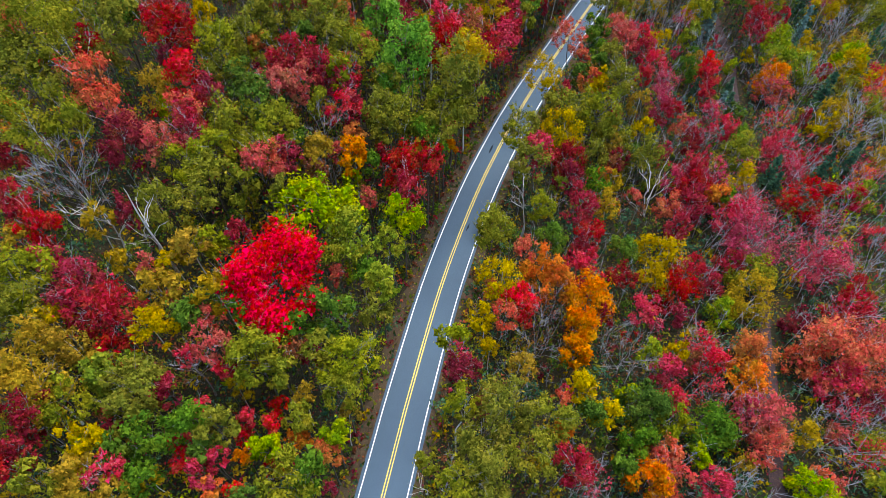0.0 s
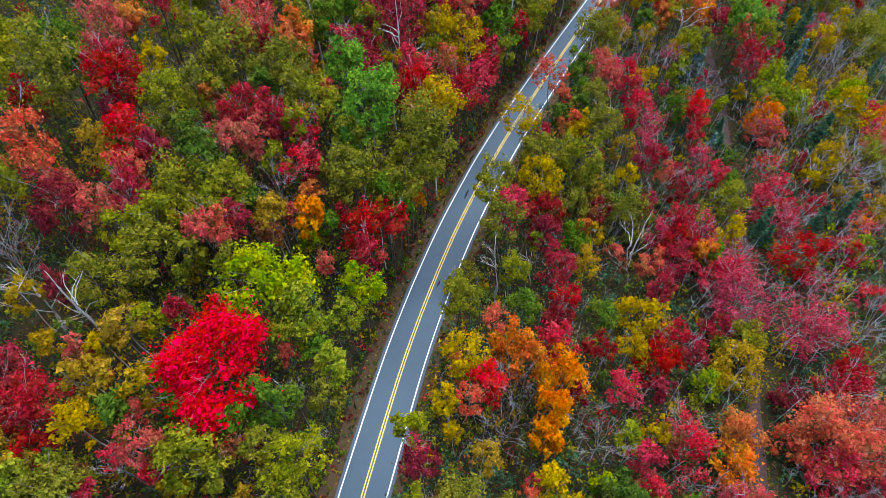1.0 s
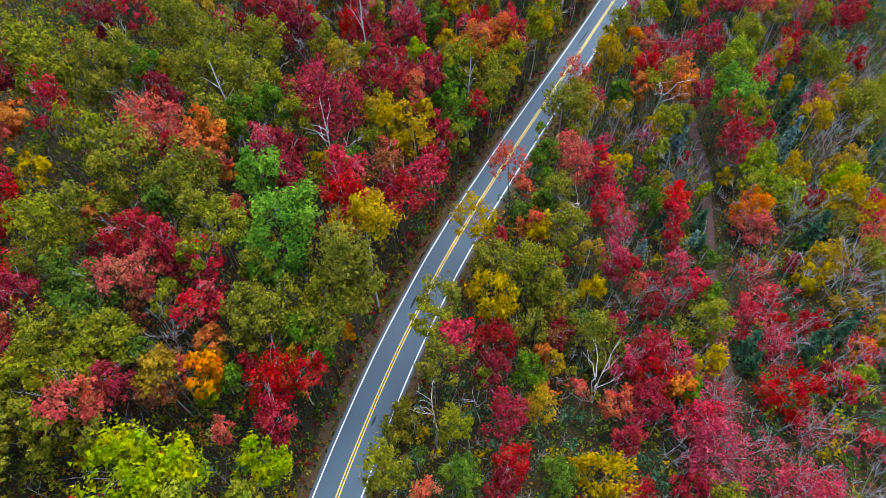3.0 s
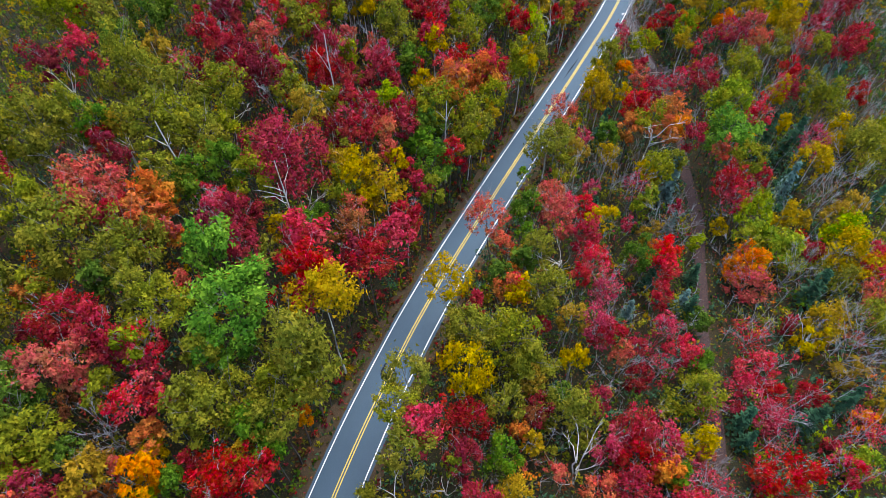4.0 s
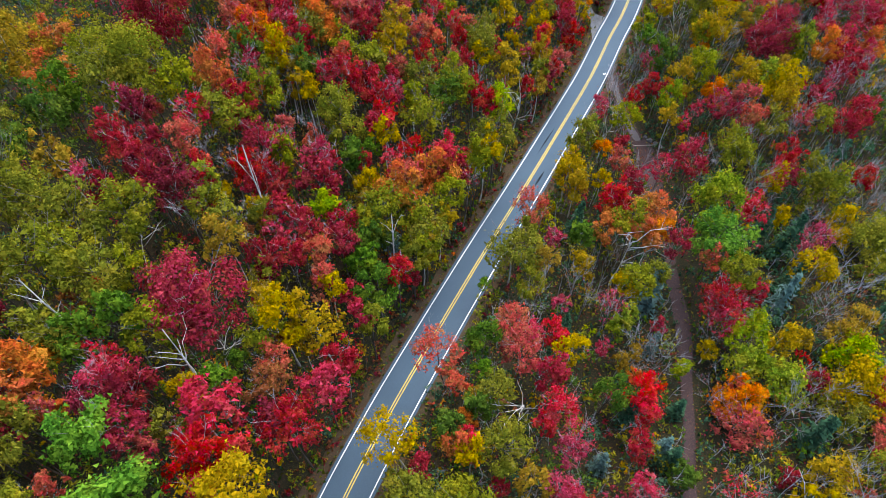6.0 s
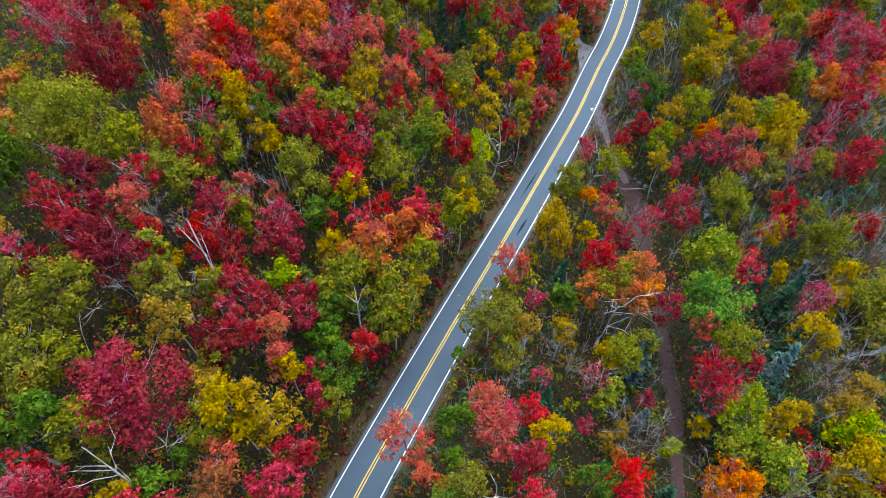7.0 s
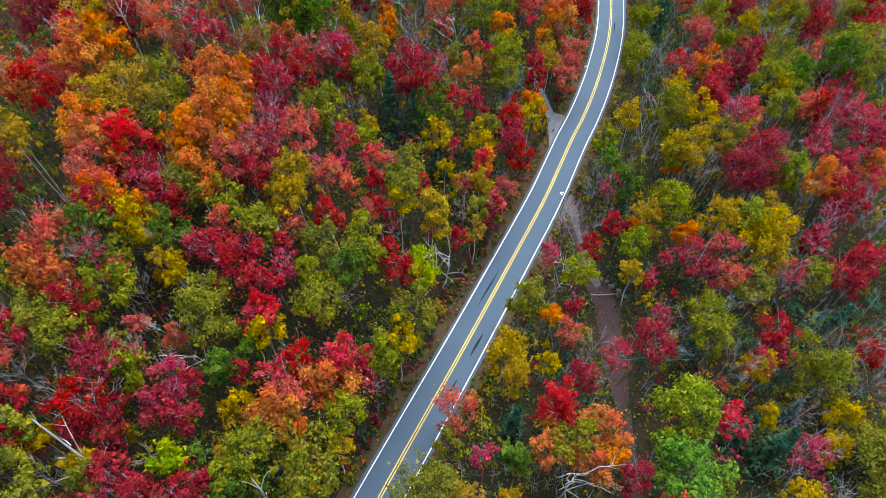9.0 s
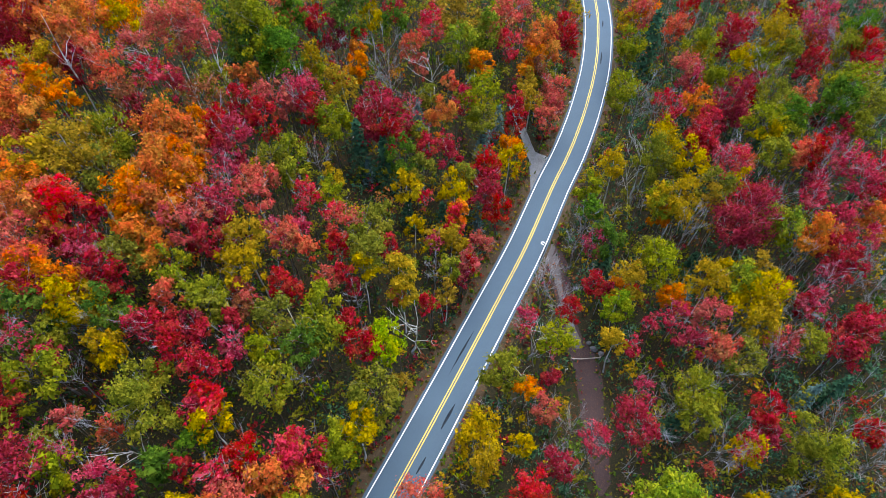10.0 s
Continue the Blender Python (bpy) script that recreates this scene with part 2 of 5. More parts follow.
ROAD_FINE = spline(ROAD_LINE, 1.0)
near_y = (ROAD_FINE[:, 1] > -85) & (ROAD_FINE[:, 1] < 460)
ROAD_FINE = ROAD_FINE[near_y]
verge_l = ribbon(ROAD_FINE, -4.7, 3.0, -0.05, 0.5, 3, 0.0, lambda q: land(q[:, 0], q[:, 1]) + 0.05)
verge_r = ribbon(ROAD_FINE, 4.5, 2.4, -0.05, 0.45, 4, 0.0, lambda q: land(q[:, 0], q[:, 1]) + 0.05)
for name, (v, f) in (("verge", verge_l), ("verge", verge_r)):
    tagged(new(name, mesh_of(name, v, f, VERGE, True)), "brown roadside verge strewn with fallen leaves", "verge", kind="structure")

v, f = ribbon(ROAD_FINE, 0, 7.9, 0.03, 0.06, 1, 0.3)
road = tagged(new("road", mesh_of("road", v, f, ASPHALT)), "two-lane road of blue-grey weathered asphalt", "road", kind="structure")
for name, off, wide, mat, lab in (("edge_line", -3.4, 0.17, WHITE_LINE, "white painted edge line"), ("edge_line", 3.4, 0.17, WHITE_LINE, "white painted edge line"),
                                  ("centre_line", -0.2, 0.15, YELLOW_LINE, "yellow painted centre line"), ("centre_line", 0.2, 0.15, YELLOW_LINE, "yellow painted centre line")):
    v, f = ribbon(ROAD_FINE, off, wide, 0.042, 0.012, 7, 0.0)
    part(name, mesh_of(name, v, f, mat), road, lab)


def tar_strip(y0, y1, off0, off1, wide, seed):
    line = ROAD_FINE[(ROAD_FINE[:, 1] >= y0) & (ROAD_FINE[:, 1] <= y1)]
    taper = np.sin(np.linspace(0.15, math.pi - 0.15, len(line))) * wide
    v, f = ribbon(line, np.linspace(off0, off1, len(line)), taper, 0.037, 0.07, seed)
    part("tar_patch", mesh_of("tar_patch", v, f, TAR), road, "dark tar repair on the asphalt")


for k, row in enumerate(((171.8, 181.4, -1.5, -1.3, 0.34), (163.8, 169.2, 1.75, 1.85, 0.5), (257.5, 263.2, 1.15, 1.1, 0.3), (273.5, 277.0, 1.1, 1.3, 0.3),
                         (93.2, 96.8, -1.4, -1.5, 0.42), (197.0, 203.5, 3.75, 3.6, 0.25), (157.0, 160.0, 1.6, 1.7, 0.3), (72.5, 75.0, 0.9, 1.0, 0.35))):
    tar_strip(*row, k)

v, f = ribbon(TRACK, 0, np.interp(TRACK[:, 1], [10, 150, 172, 188, 200], [2.1, 2.3, 4.8, 3.0, 5.0]), 0.08, 0.6, 11, 0.0, lambda q: land(q[:, 0], q[:, 1]) - 0.15 * (1 - smooth(4.2, 6.0, nearest(ROAD, q[:, 0], q[:, 1])[0])))
tagged(new("dirt_track", mesh_of("dirt_track", v, f, DIRT, True)), "narrow dirt track covered with fallen leaves", "track", kind="structure")
v, f = ribbon(TRACK[TRACK[:, 1] > 176], 0, np.interp(TRACK[TRACK[:, 1] > 176][:, 1], [176, 186, 194, 199, 203], [0.8, 1.7, 2.6, 4.0, 5.0]), 0.11, 0.55, 12, 0.0, lambda q: land(q[:, 0], q[:, 1]) - 0.15 * (1 - smooth(4.2, 6.0, nearest(ROAD, q[:, 0], q[:, 1])[0])))
tagged(new("gravel_apron", mesh_of("gravel_apron", v, f, PALE_DIRT, True)), "pale stony apron where the track meets the road", "gravel", kind="structure")
v, f = ribbon(DRIVE, 0, np.interp(np.arange(len(DRIVE)), [0, 2, 5, 30], [1.8, 2.6, 2.1, 1.8]), 0.3, 0.25, 13, 0.0, lambda q: land(q[:, 0], q[:, 1]))
drive = tagged(new("gravel_drive", mesh_of("gravel_drive", v, f, GRAVEL, True)), "pale gravel drive leading off into the trees", "drive", kind="structure")
mouth = ROAD_FINE[(ROAD_FINE[:, 1] > 212.5) & (ROAD_FINE[:, 1] < 223.5)]
t = np.gradient(mouth, axis=0)
edge = mouth + np.c_[-t[:, 1], t[:, 0]] / np.hypot(t[:, 0], t[:, 1])[:, None] * 3.85
inner = DRIVE[2] + (edge - edge.mean(0)) * 0.2
rows = [edge * (1 - k) + inner * k + np.c_[0 * edge[:, 0], 0.35 * np.sin(edge[:, 1] * 2.1)] * k * (1 - k) * 2 for k in np.linspace(0, 1, 7)]
v = np.concatenate([np.c_[r, land(r[:, 0], r[:, 1]) + 0.34 - 0.35 * (k == 0)] for k, r in enumerate(rows)])
n = len(edge)
f = [(a * n + b, a * n + b + 1, (a + 1) * n + b + 1, (a + 1) * n + b) for a in range(6) for b in range(n - 1)]
part("drive_mouth", mesh_of("drive_mouth", v, f, GRAVEL, True), drive)


# ---- trees ----
def sprays(centres, normals, size, rng, spread=0.9, slim=0.62):
    """Small three-cornered sprays of leaves, each an island of its own, pointing outwards and up."""
    n = len(centres)
    nn = normals * 0.75 + [0, 0, 0.35] + spread * rng.randn(n, 3) * 0.45
    nn /= np.linalg.norm(nn, axis=1)[:, None] + 1e-9
    out = normals + [0, 0, 0.25] + rng.randn(n, 3) * 0.35
    side = np.cross(nn, out)
    side /= np.linalg.norm(side, axis=1)[:, None] + 1e-9
    along = np.cross(side, nn)
    s = (size * (0.6 + 0.8 * rng.rand(n)))[:, None]
    wide = (slim * (0.75 + 0.5 * rng.rand(n)))[:, None]
    lift = nn * s * (0.3 * rng.randn(n))[:, None]
    v = np.stack([centres + along * s * 1.25, centres + side * s * wide - along * s * (0.5 + 0.3 * rng.rand(n))[:, None] + lift, centres - side * s * wide - along * s * 0.7], 1).reshape(-1, 3)
    return v, np.arange(3 * n).reshape(-1, 3)


def crown_points(radius, tall, count, rng, lumps, sparse=0.0):
    """Leaf places over a crown built of uneven lumps, with outward normals. The crown's middle is at the origin."""
    k = lumps
    way = rng.randn(k, 3)
    way[:, 2] = np.abs(way[:, 2]) * 1.05 - 0.62
    way /= np.linalg.norm(way, axis=1)[:, None]
    reach = 0.2 + 0.72 * np.sqrt(rng.rand(k))
    mid = way * reach[:, None] * [radius, radius, tall]
    mid[:, :2] *= np.interp(mid[:, 2:3] / tall, [-0.6, -0.2, 0.8], [0.85, 1.0, 0.72])
    mid[0] = (0, 0, 0.5 * tall)
    big = radius * (0.17 + 0.21 * rng.rand(k)) * (1.0 - 0.12 * sparse)
    weight = big ** 2
    pick = rng.choice(k, count, p=weight / weight.sum())
    u = rng.randn(count, 3)
    u[:, 2] = u[:, 2] * 0.9 + 0.35
    u = u + way[pick] * 0.8
    u /= np.linalg.norm(u, axis=1)[:, None]
    p = mid[pick] + u * (big[pick] * (0.66 + 0.42 * rng.rand(count) + 0.25 * sparse * rng.randn(count)))[:, None] * [1, 1, 0.85]
    stray = rng.rand(count) < 0.3
    p[stray] += rng.randn(int(stray.sum()), 3) * 0.13 * radius
    return p, u


def tube(points, radii, sides=4):
    """A tapering branch along points."""
    pts = np.asarray(points, float)
    d = np.gradient(pts, axis=0)
    d /= np.linalg.norm(d, axis=1)[:, None] + 1e-9
    ref = np.where(np.abs(d[:, 2:3]) > 0.8, [[1.0, 0.2, 0]], [[0, 0.2, 1.0]])
    a = np.cross(d, ref)
    a /= np.linalg.norm(a, axis=1)[:, None] + 1e-9
    b = np.cross(d, a)
    ang = np.arange(sides) * 2 * math.pi / sides
    v = (pts[:, None] + np.asarray(radii)[:, None, None] * (a[:, None] * np.cos(ang)[None, :, None] + b[:, None] * np.sin(ang)[None, :, None])).reshape(-1, 3)
    i, j = np.divmod(np.arange((len(pts) - 1) * sides), sides)
    k = (j + 1) % sides
    return v, np.stack([i * sides + j, i * sides + k, (i + 1) * sides + k, (i + 1) * sides + j], 1)


def joined(pieces):
    start = np.cumsum([0] + [len(v) for v, _ in pieces[:-1]])
    return np.concatenate([v for v, _ in pieces]), np.concatenate([f + n for (_, f), n in zip(pieces, start)])


def stem(girth, rng, bend):
    """A trunk one high, to be drawn out to its length: its bends stay in metres."""
    z = np.linspace(-0.05, 1, 6)
    x = np.cumsum(rng.randn(6, 2) * bend * 1.2, axis=0)
    x -= x[0]
    x = x - np.linspace(0, 1, 6)[:, None] * x[-1]
    return tube(np.c_[x, z], girth * np.interp(z, [0, 0.05, 1], [1.35, 1.0, 0.3]), 5)


def branch_pieces(radius, tall, count, rng, thick, twigs, up=0.5):
    """Limbs that leave the stem inside the crown and fork into twigs towards its outside."""
    out = []
    for _ in range(count):
        foot = np.array([0, 0, rng.uniform(-0.8, 0.3) * tall])
        a = rng.uniform(0, 2 * math.pi)
        reach = radius * rng.uniform(0.55, 0.98)
        tip = foot + [reach * math.cos(a), reach * math.sin(a), tall * rng.uniform(0.4, 1.1) * up * 1.7]
        midp = foot * 0.5 + tip * 0.5 + [0, 0, 0.12 * reach] + rng.randn(3) * 0.08 * reach
        limb = np.array([foot, foot * 0.75 + midp * 0.25 + rng.randn(3) * 0.03 * reach, midp, tip])
        out.append(tube(limb, [thick, thick * 0.8, thick * 0.55, thick * 0.15], 3))
        for _ in range(twigs):
            k = rng.uniform(0.2, 0.95)
            s = midp * (1 - k) + tip * k
            w = (tip - foot) / (np.linalg.norm(tip - foot) + 1e-9) + rng.randn(3) * 0.5 + [0, 0, 0.45]
            e = s + w / np.linalg.norm(w) * radius * rng.uniform(0.25, 0.55)
            out.append(tube([s, e], [thick * 0.42, thick * 0.12], 3))
    return out


# kind: leaf colour, name, label, how many sprays (1 = full), limbs, twigs on each, spray size, bark, height of crown against width
KINDS = {
    "crimson": ("crimson", "red_maple_tree", "maple with a rounded crown of crimson autumn leaves", 0.85, 6, 5, 0.17, BARK, 1.6),
    "scarlet": ("scarlet", "red_maple_tree", "broad old maple blazing with bright scarlet leaves", 1.35, 8, 3, 0.17, BARK, 1.15),
    "red": ("red", "red_maple_tree", "small maple with bright red leaves", 0.9, 6, 3, 0.17, BARK, 1.5),
    "snag": ("rust", "dead_tree", "tall dead tree, a bare white trunk with broken limbs", 0.0, 4, 1, 0.18, WHITE_BARK, 1.3),
    "pink": ("pink", "soft_maple_tree", "thinning maple with pinkish-red leaves and grey twigs", 0.62, 9, 6, 0.155, BARK, 1.6),
    "pink_bare": ("pink", "soft_maple_tree", "half-bare maple with a few pink leaves on grey twigs", 0.34, 14, 9, 0.15, DULL_TWIG, 1.5),
    "maroon": ("maroon", "red_oak_tree", "red oak with dark maroon autumn leaves", 0.85, 6, 4, 0.17, BARK, 1.6),
    "salmon": ("salmon", "sugar_maple_tree", "maple with salmon-red and orange turning leaves", 0.78, 7, 4, 0.17, BARK, 1.5),
    "salmon_thin": ("salmon", "sugar_maple_tree", "slender maple with thin salmon-red leaves leaning over the road", 0.62, 8, 3, 0.155, BARK, 1.5),
    "orange": ("orange", "sugar_maple_tree", "maple with a full crown of orange leaves", 1.25, 6, 2, 0.175, BARK, 1.5),
    "gold": ("gold", "birch_tree", "birch with golden-yellow autumn leaves", 0.85, 7, 2, 0.165, WHITE_BARK, 1.6),
    "gold_thin": ("gold", "birch_tree", "slender birch with sparse golden leaves hanging over the road", 0.75, 7, 2, 0.155, WHITE_BARK, 1.5),
    "olive": ("olive", "aspen_tree", "aspen with dull olive and yellow-green leaves", 0.95, 7, 2, 0.165, BARK, 1.5),
    "olive_thin": ("olive", "aspen_tree", "aspen with thin olive leaves hanging over the road", 0.85, 8, 2, 0.155, WHITE_BARK, 1.4),
    "lime": ("lime", "ash_tree", "broadleaf tree with yellow-green leaves just turning", 1.05, 6, 1, 0.175, BARK, 1.4),
    "green": ("green", "oak_tree", "broadleaf tree with a still green crown", 1.0, 6, 1, 0.175, BARK, 1.4),
    "fresh": ("fresh", "pine_tree", "tall pine with tufts of fresh green needles", 1.1, 7, 1, 0.175, BARK, 1.6),
    "rust": ("rust", "oak_tree", "oak with thin rusty brown leaves", 0.7, 7, 3, 0.16, BARK, 1.4),
    "bare": ("rust", "bare_tree", "leafless tree with a haze of fine grey twigs", 0.06, 13, 15, 0.14, DULL_TWIG, 1.45),
    "white": ("rust", "dead_birch", "leaning bare birch with white bark and forked limbs", 0.0, 6, 3, 0.18, WHITE_BARK, 1.3),
}
SIZES = ((1.9, 740), (2.9, 1270), (4.0, 2200), (6.2, 5200))
TEMPLATES = {}


def tree_template(kind, size, variant):
    """The meshes of one tree, made once and shared: a stem one high, branchwork and crown round the crown's middle."""
    key = (kind, size, variant)
    if key in TEMPLATES:
        return TEMPLATES[key]
    colour, name, label, full, limbs, twigs, spray, wood, slim = KINDS[kind]
    rng = np.random.RandomState(1000 + 97 * size + 13 * variant + 7 * sorted(KINDS).index(kind))
    radius, count = SIZES[size]
    tall = radius * slim * (1.0, 1.0, 0.9, 0.75)[size]
    data = {"trunk": mesh_of("trunk", *stem((0.11 if kind == "snag" else 0.05) + 0.022 * radius, rng, 0.28 if kind == "white" else 0.12), wood, True)}
    thick = 0.025 + 0.014 * radius if kind in ("white", "snag") else 0.012 + 0.004 * radius if kind == "bare" else 0.016 + 0.005 * radius
    data["branchwork"] = mesh_of("branchwork", *joined(branch_pieces(radius, tall, limbs + size, rng, thick, twigs)), WHITE_BARK if kind in ("white", "snag") else TWIG if "bare" in kind or colour in ("crimson", "pink", "salmon", "maroon", "rust") else DULL_TWIG)
    n = int(count * full)
    if n > 8:
        p, u = crown_points(radius * 1.02, tall, n, rng, int(12 + 5 * radius), 1.0 - min(full, 1.0))
        pieces = [sprays(p, u, spray * (1.0 + 0.05 * size), rng)]
        if full > 0.5:
            inner = rng.choice(n, int(0.26 * n), replace=False)
            pieces.append(sprays(p[inner] - u[inner] * 0.085 * radius - [0, 0, 0.04 * radius], u[inner], spray * 1.75, rng, 0.6, 0.8))
        data["crown"] = mesh_of("crown", *joined(pieces), LEAF[colour])
    TEMPLATES[key] = (data, radius, tall)
    return TEMPLATES[key]


def conifer_template(colour, variant):
    key = (colour, variant)
    if key in TEMPLATES:
        return TEMPLATES[key]
    rng = np.random.RandomState(500 + variant + 50 * len(colour))
    height, radius = 8.0, 2.0
    data = {"trunk": mesh_of("trunk", *stem(0.15, rng, 0.02), BARK, True)}
    vs, us = [], []
    for z in np.linspace(0.9, height - 0.25, 14):
        r = radius * (1 - z / height) ** 0.85 + 0.12
        for a in np.linspace(0, 2 * math.pi, max(5, int(8 * r / radius) + 3), endpoint=False) + rng.rand() * 6:
            reach = r * rng.uniform(0.7, 1.15)
            for k in np.linspace(0.3, 1, 4):
                vs.append((reach * k * math.cos(a), reach * k * math.sin(a), z - 0.28 * reach * k * k + 0.12 * rng.randn() - 0.5 * height))
                us.append((0.4 * math.cos(a), 0.4 * math.sin(a), 1.0))
    v, f = sprays(np.array(vs) + rng.randn(len(vs), 3) * 0.1, np.array(us), 0.28, rng, 0.5)
    data["crown"] = mesh_of("crown", v, f, LEAF[colour])
    TEMPLATES[key] = (data, radius, height * 0.5)
    return TEMPLATES[key]


placed = []
to_plant = []
plant_rng = np.random.RandomState(77)


def grove(kind, rows):
    to_plant.extend((kind, *row) for row in rows)


def tree_places():
    """Crown and foot of every tree: crowns keep off the road and the track unless they hang over it, and a foot that would stand on the road is set beside it."""
    at = np.array([row[1:3] for row in to_plant])
    radius = np.array([row[3] for row in to_plant])
    hangs = np.array(["thin" in row[0] for row in to_plant])
    for line, clear, free in ((ROAD, 4.5 + 0.5 * radius, hangs), (TRACK, 1.4 + 0.45 * radius, np.zeros(len(at), bool))):
        d, side = nearest(line, at[:, 0], at[:, 1])
        i = np.argmin(np.hypot(line[:, 0][None] - at[:, :1], line[:, 1][None] - at[:, 1:]), axis=1)
        t = line[np.minimum(i + 1, len(line) - 1)] - line[np.maximum(i - 1, 0)]
        out = np.c_[t[:, 1], -t[:, 0]] / np.hypot(t[:, 0], t[:, 1])[:, None] * np.where(side == 0, 1, side)[:, None]
        at = at + out * (np.where(free, 0, np.clip(clear - d, 0, None)))[:, None]
        if line is ROAD:
            push, low_side = out * np.clip(6.4 - np.maximum(d, np.where(hangs, 0, clear)), 0, None)[:, None], side > 0
    foot = at + push
    return at, foot, push, land(foot[:, 0], foot[:, 1]), low_side


def plant(kind, x, y, radius, mid, push, ground_z, foot, low_side):
    """A tree of that kind whose crown, mid metres up, stands over (x, y). One whose foot was set aside leans over."""
    rng = plant_rng
    if kind in ("needle", "blue_needle"):
        data, r0, tall = conifer_template(kind, rng.randint(3))
        name = "spruce_tree"
        label = "small blue-green spruce among bare saplings" if kind == "blue_needle" else "dark green spruce in the shade of taller trees"
        mid = min(mid, 2.1 * radius)
    else:
        size = int(np.argmin([abs(radius - s[0]) for s in SIZES]))
        data, r0, tall = tree_template(kind, size, rng.randint(3))
        name, label = KINDS[kind][1], KINDS[kind][2]
        if size == 0:
            label = label.replace("maple with", "small maple with").replace("birch with", "young birch with").replace("aspen with", "young aspen with").replace("broad old", "small")
    reach = math.hypot(*push)
    if reach > 0.05:
        lean = Matrix.Rotation(math.atan2(reach, mid), 4, Vector((push[1], -push[0], 0)).normalized())
    else:
        lean = Matrix.Rotation(radians(rng.uniform(8, 20) if kind == "white" else rng.uniform(0, 4)), 4, Vector((rng.randn(), rng.randn(), 0)).normalized())
    s = (1.0 if KINDS.get(kind, "-")[0] in ("crimson", "pink", "salmon", "maroon") else 1.16) * (0.9 if low_side else 1.0) * radius / r0
    ob = new(name)
    ob.empty_display_size = 0.5
    ob.matrix_basis = Matrix.Translation((foot[0], foot[1], ground_z)) @ lean @ Matrix.Rotation(rng.uniform(0, 2 * math.pi), 4, "Z")
    tagged(ob, label, "tree", "trees of the autumn forest")
    wide = rng.uniform(0.9, 1.12)
    crown_at = Matrix.Translation((0, 0, mid)) @ Matrix.Diagonal((s * wide, s / wide, s * rng.uniform(0.95, 1.3), 1))
    for pn, me in data.items():
        part(pn, me, ob, at=Matrix.Diagonal((s, s, mid + (1.6 if kind == "snag" else 0.3) * tall * s, 1)) if pn == "trunk" else crown_at)
    placed.append((x, y, radius, mid, kind))


def plant_all():
    at, foot, push, g, low = tree_places()
    for (kind, _, _, radius, mid), a, f, p, gz, east in zip(to_plant, at, foot, push, g, low):
        plant(kind, float(a[0]), float(a[1]), radius, mid, p, float(gz), f, bool(east))


# ---- the trees, kind by kind and stretch by stretch: x, y, crown radius, height ----
grove("crimson", [
    (-48.9, 21, 2, 9.8), (-14.4, 21.8, 1.1, 10.4), (16.1, 23.9, 3.1, 12.4), (-34.2, 31.4, 2, 9.5), (-27.8, 33.8, 1.7, 11.1), (65.8, 36.7, 2.7, 3.1),
    (-43, 36.9, 2, 8.3), (-44.1, 41.1, 3.9, 9.6), (-46.9, 42.8, 3.9, 9.3), (-50.2, 45.2, 4.1, 9.1), (38.1, 50.6, 2.2, 5.2), (66.9, 53, 4.5, 4.1),
    (-56.6, 53.9, 3.3, 10.7), (-23.9, 54.6, 2.3, 15.2), (-29.9, 55, 1.9, 12.2), (39.4, 55.3, 4.2, 4.9), (-60.3, 56.2, 2.1, 10.7), (-61.4, 57.7, 2.7, 12.6),
    (45.8, 58.4, 2.7, 3.5), (42.7, 60.4, 3.7, 4.4), (50.5, 62.3, 3.3, 3), (25.1, 64.1, 3.5, 9.9), (-6.1, 68.2, 3.2, 15.7), (42.5, 69.6, 3, 5.8),
])
grove("crimson", [
    (-24.5, 70, 2.8, 14.2), (24, 70.8, 3.9, 10.5), (-5.8, 72, 3.6, 16.4), (-2.6, 73.8, 3, 17.7), (-39.5, 74.2, 3.3, 13.9), (46.2, 74.8, 3.9, 5.9),
    (67.9, 76.4, 5, 4.5), (47.9, 78.7, 4, 5.8), (-37.7, 80.6, 2.6, 15.3), (-35.2, 81, 1.4, 9.9), (78.2, 81.5, 1.7, 1.6), (48.1, 82.6, 3.9, 6.4),
    (3.4, 82.8, 1.5, 16.8), (31, 83.5, 1.4, 4.5), (-15.8, 85.2, 2.1, 15.9), (-20.4, 85.8, 2.1, 15.6), (44, 87.3, 2.5, 6.2), (-21.2, 87.3, 3.2, 17.9),
    (-58.8, 88.5, 2.8, 16.3), (-26.1, 89.3, 3.5, 17.7), (72.1, 89.7, 2.5, 2.2), (77.2, 89.7, 2.9, 2.6), (-46.6, 92.1, 4.3, 17.8), (-48, 96.7, 4.1, 18.9),
])
grove("crimson", [
    (51.2, 96.7, 1.9, 6.6), (46, 97, 2.9, 9.4), (0.4, 98.8, 3.1, 21), (36.1, 100.4, 1.6, 6.6), (-7.8, 101.6, 3.2, 19.2), (78.3, 102.2, 1.8, 2.2),
    (25.2, 102.5, 2.2, 9.9), (11.7, 103.8, 4, 17.8), (-22.8, 104.1, 2.6, 17.7), (56.6, 105.6, 2.5, 7.5), (-44.9, 110.6, 3.4, 19.1), (16.3, 114.4, 3.1, 15.9),
    (44, 116.5, 3.2, 11.4), (87.7, 117.3, 2, 3.5), (-5, 120.2, 6.6, 16.1), (-18.6, 122.1, 1.7, 12.8), (64.1, 126.2, 1.6, 6), (73.9, 128.2, 3.8, 10.8),
    (79, 129.8, 2.4, 10.5), (22.2, 130.3, 2.6, 16.1), (5.7, 130.7, 2.7, 15), (24.6, 132.9, 1.2, 9.9), (12.9, 134.1, 2.6, 14.9), (7.2, 135.5, 2.7, 14),
])
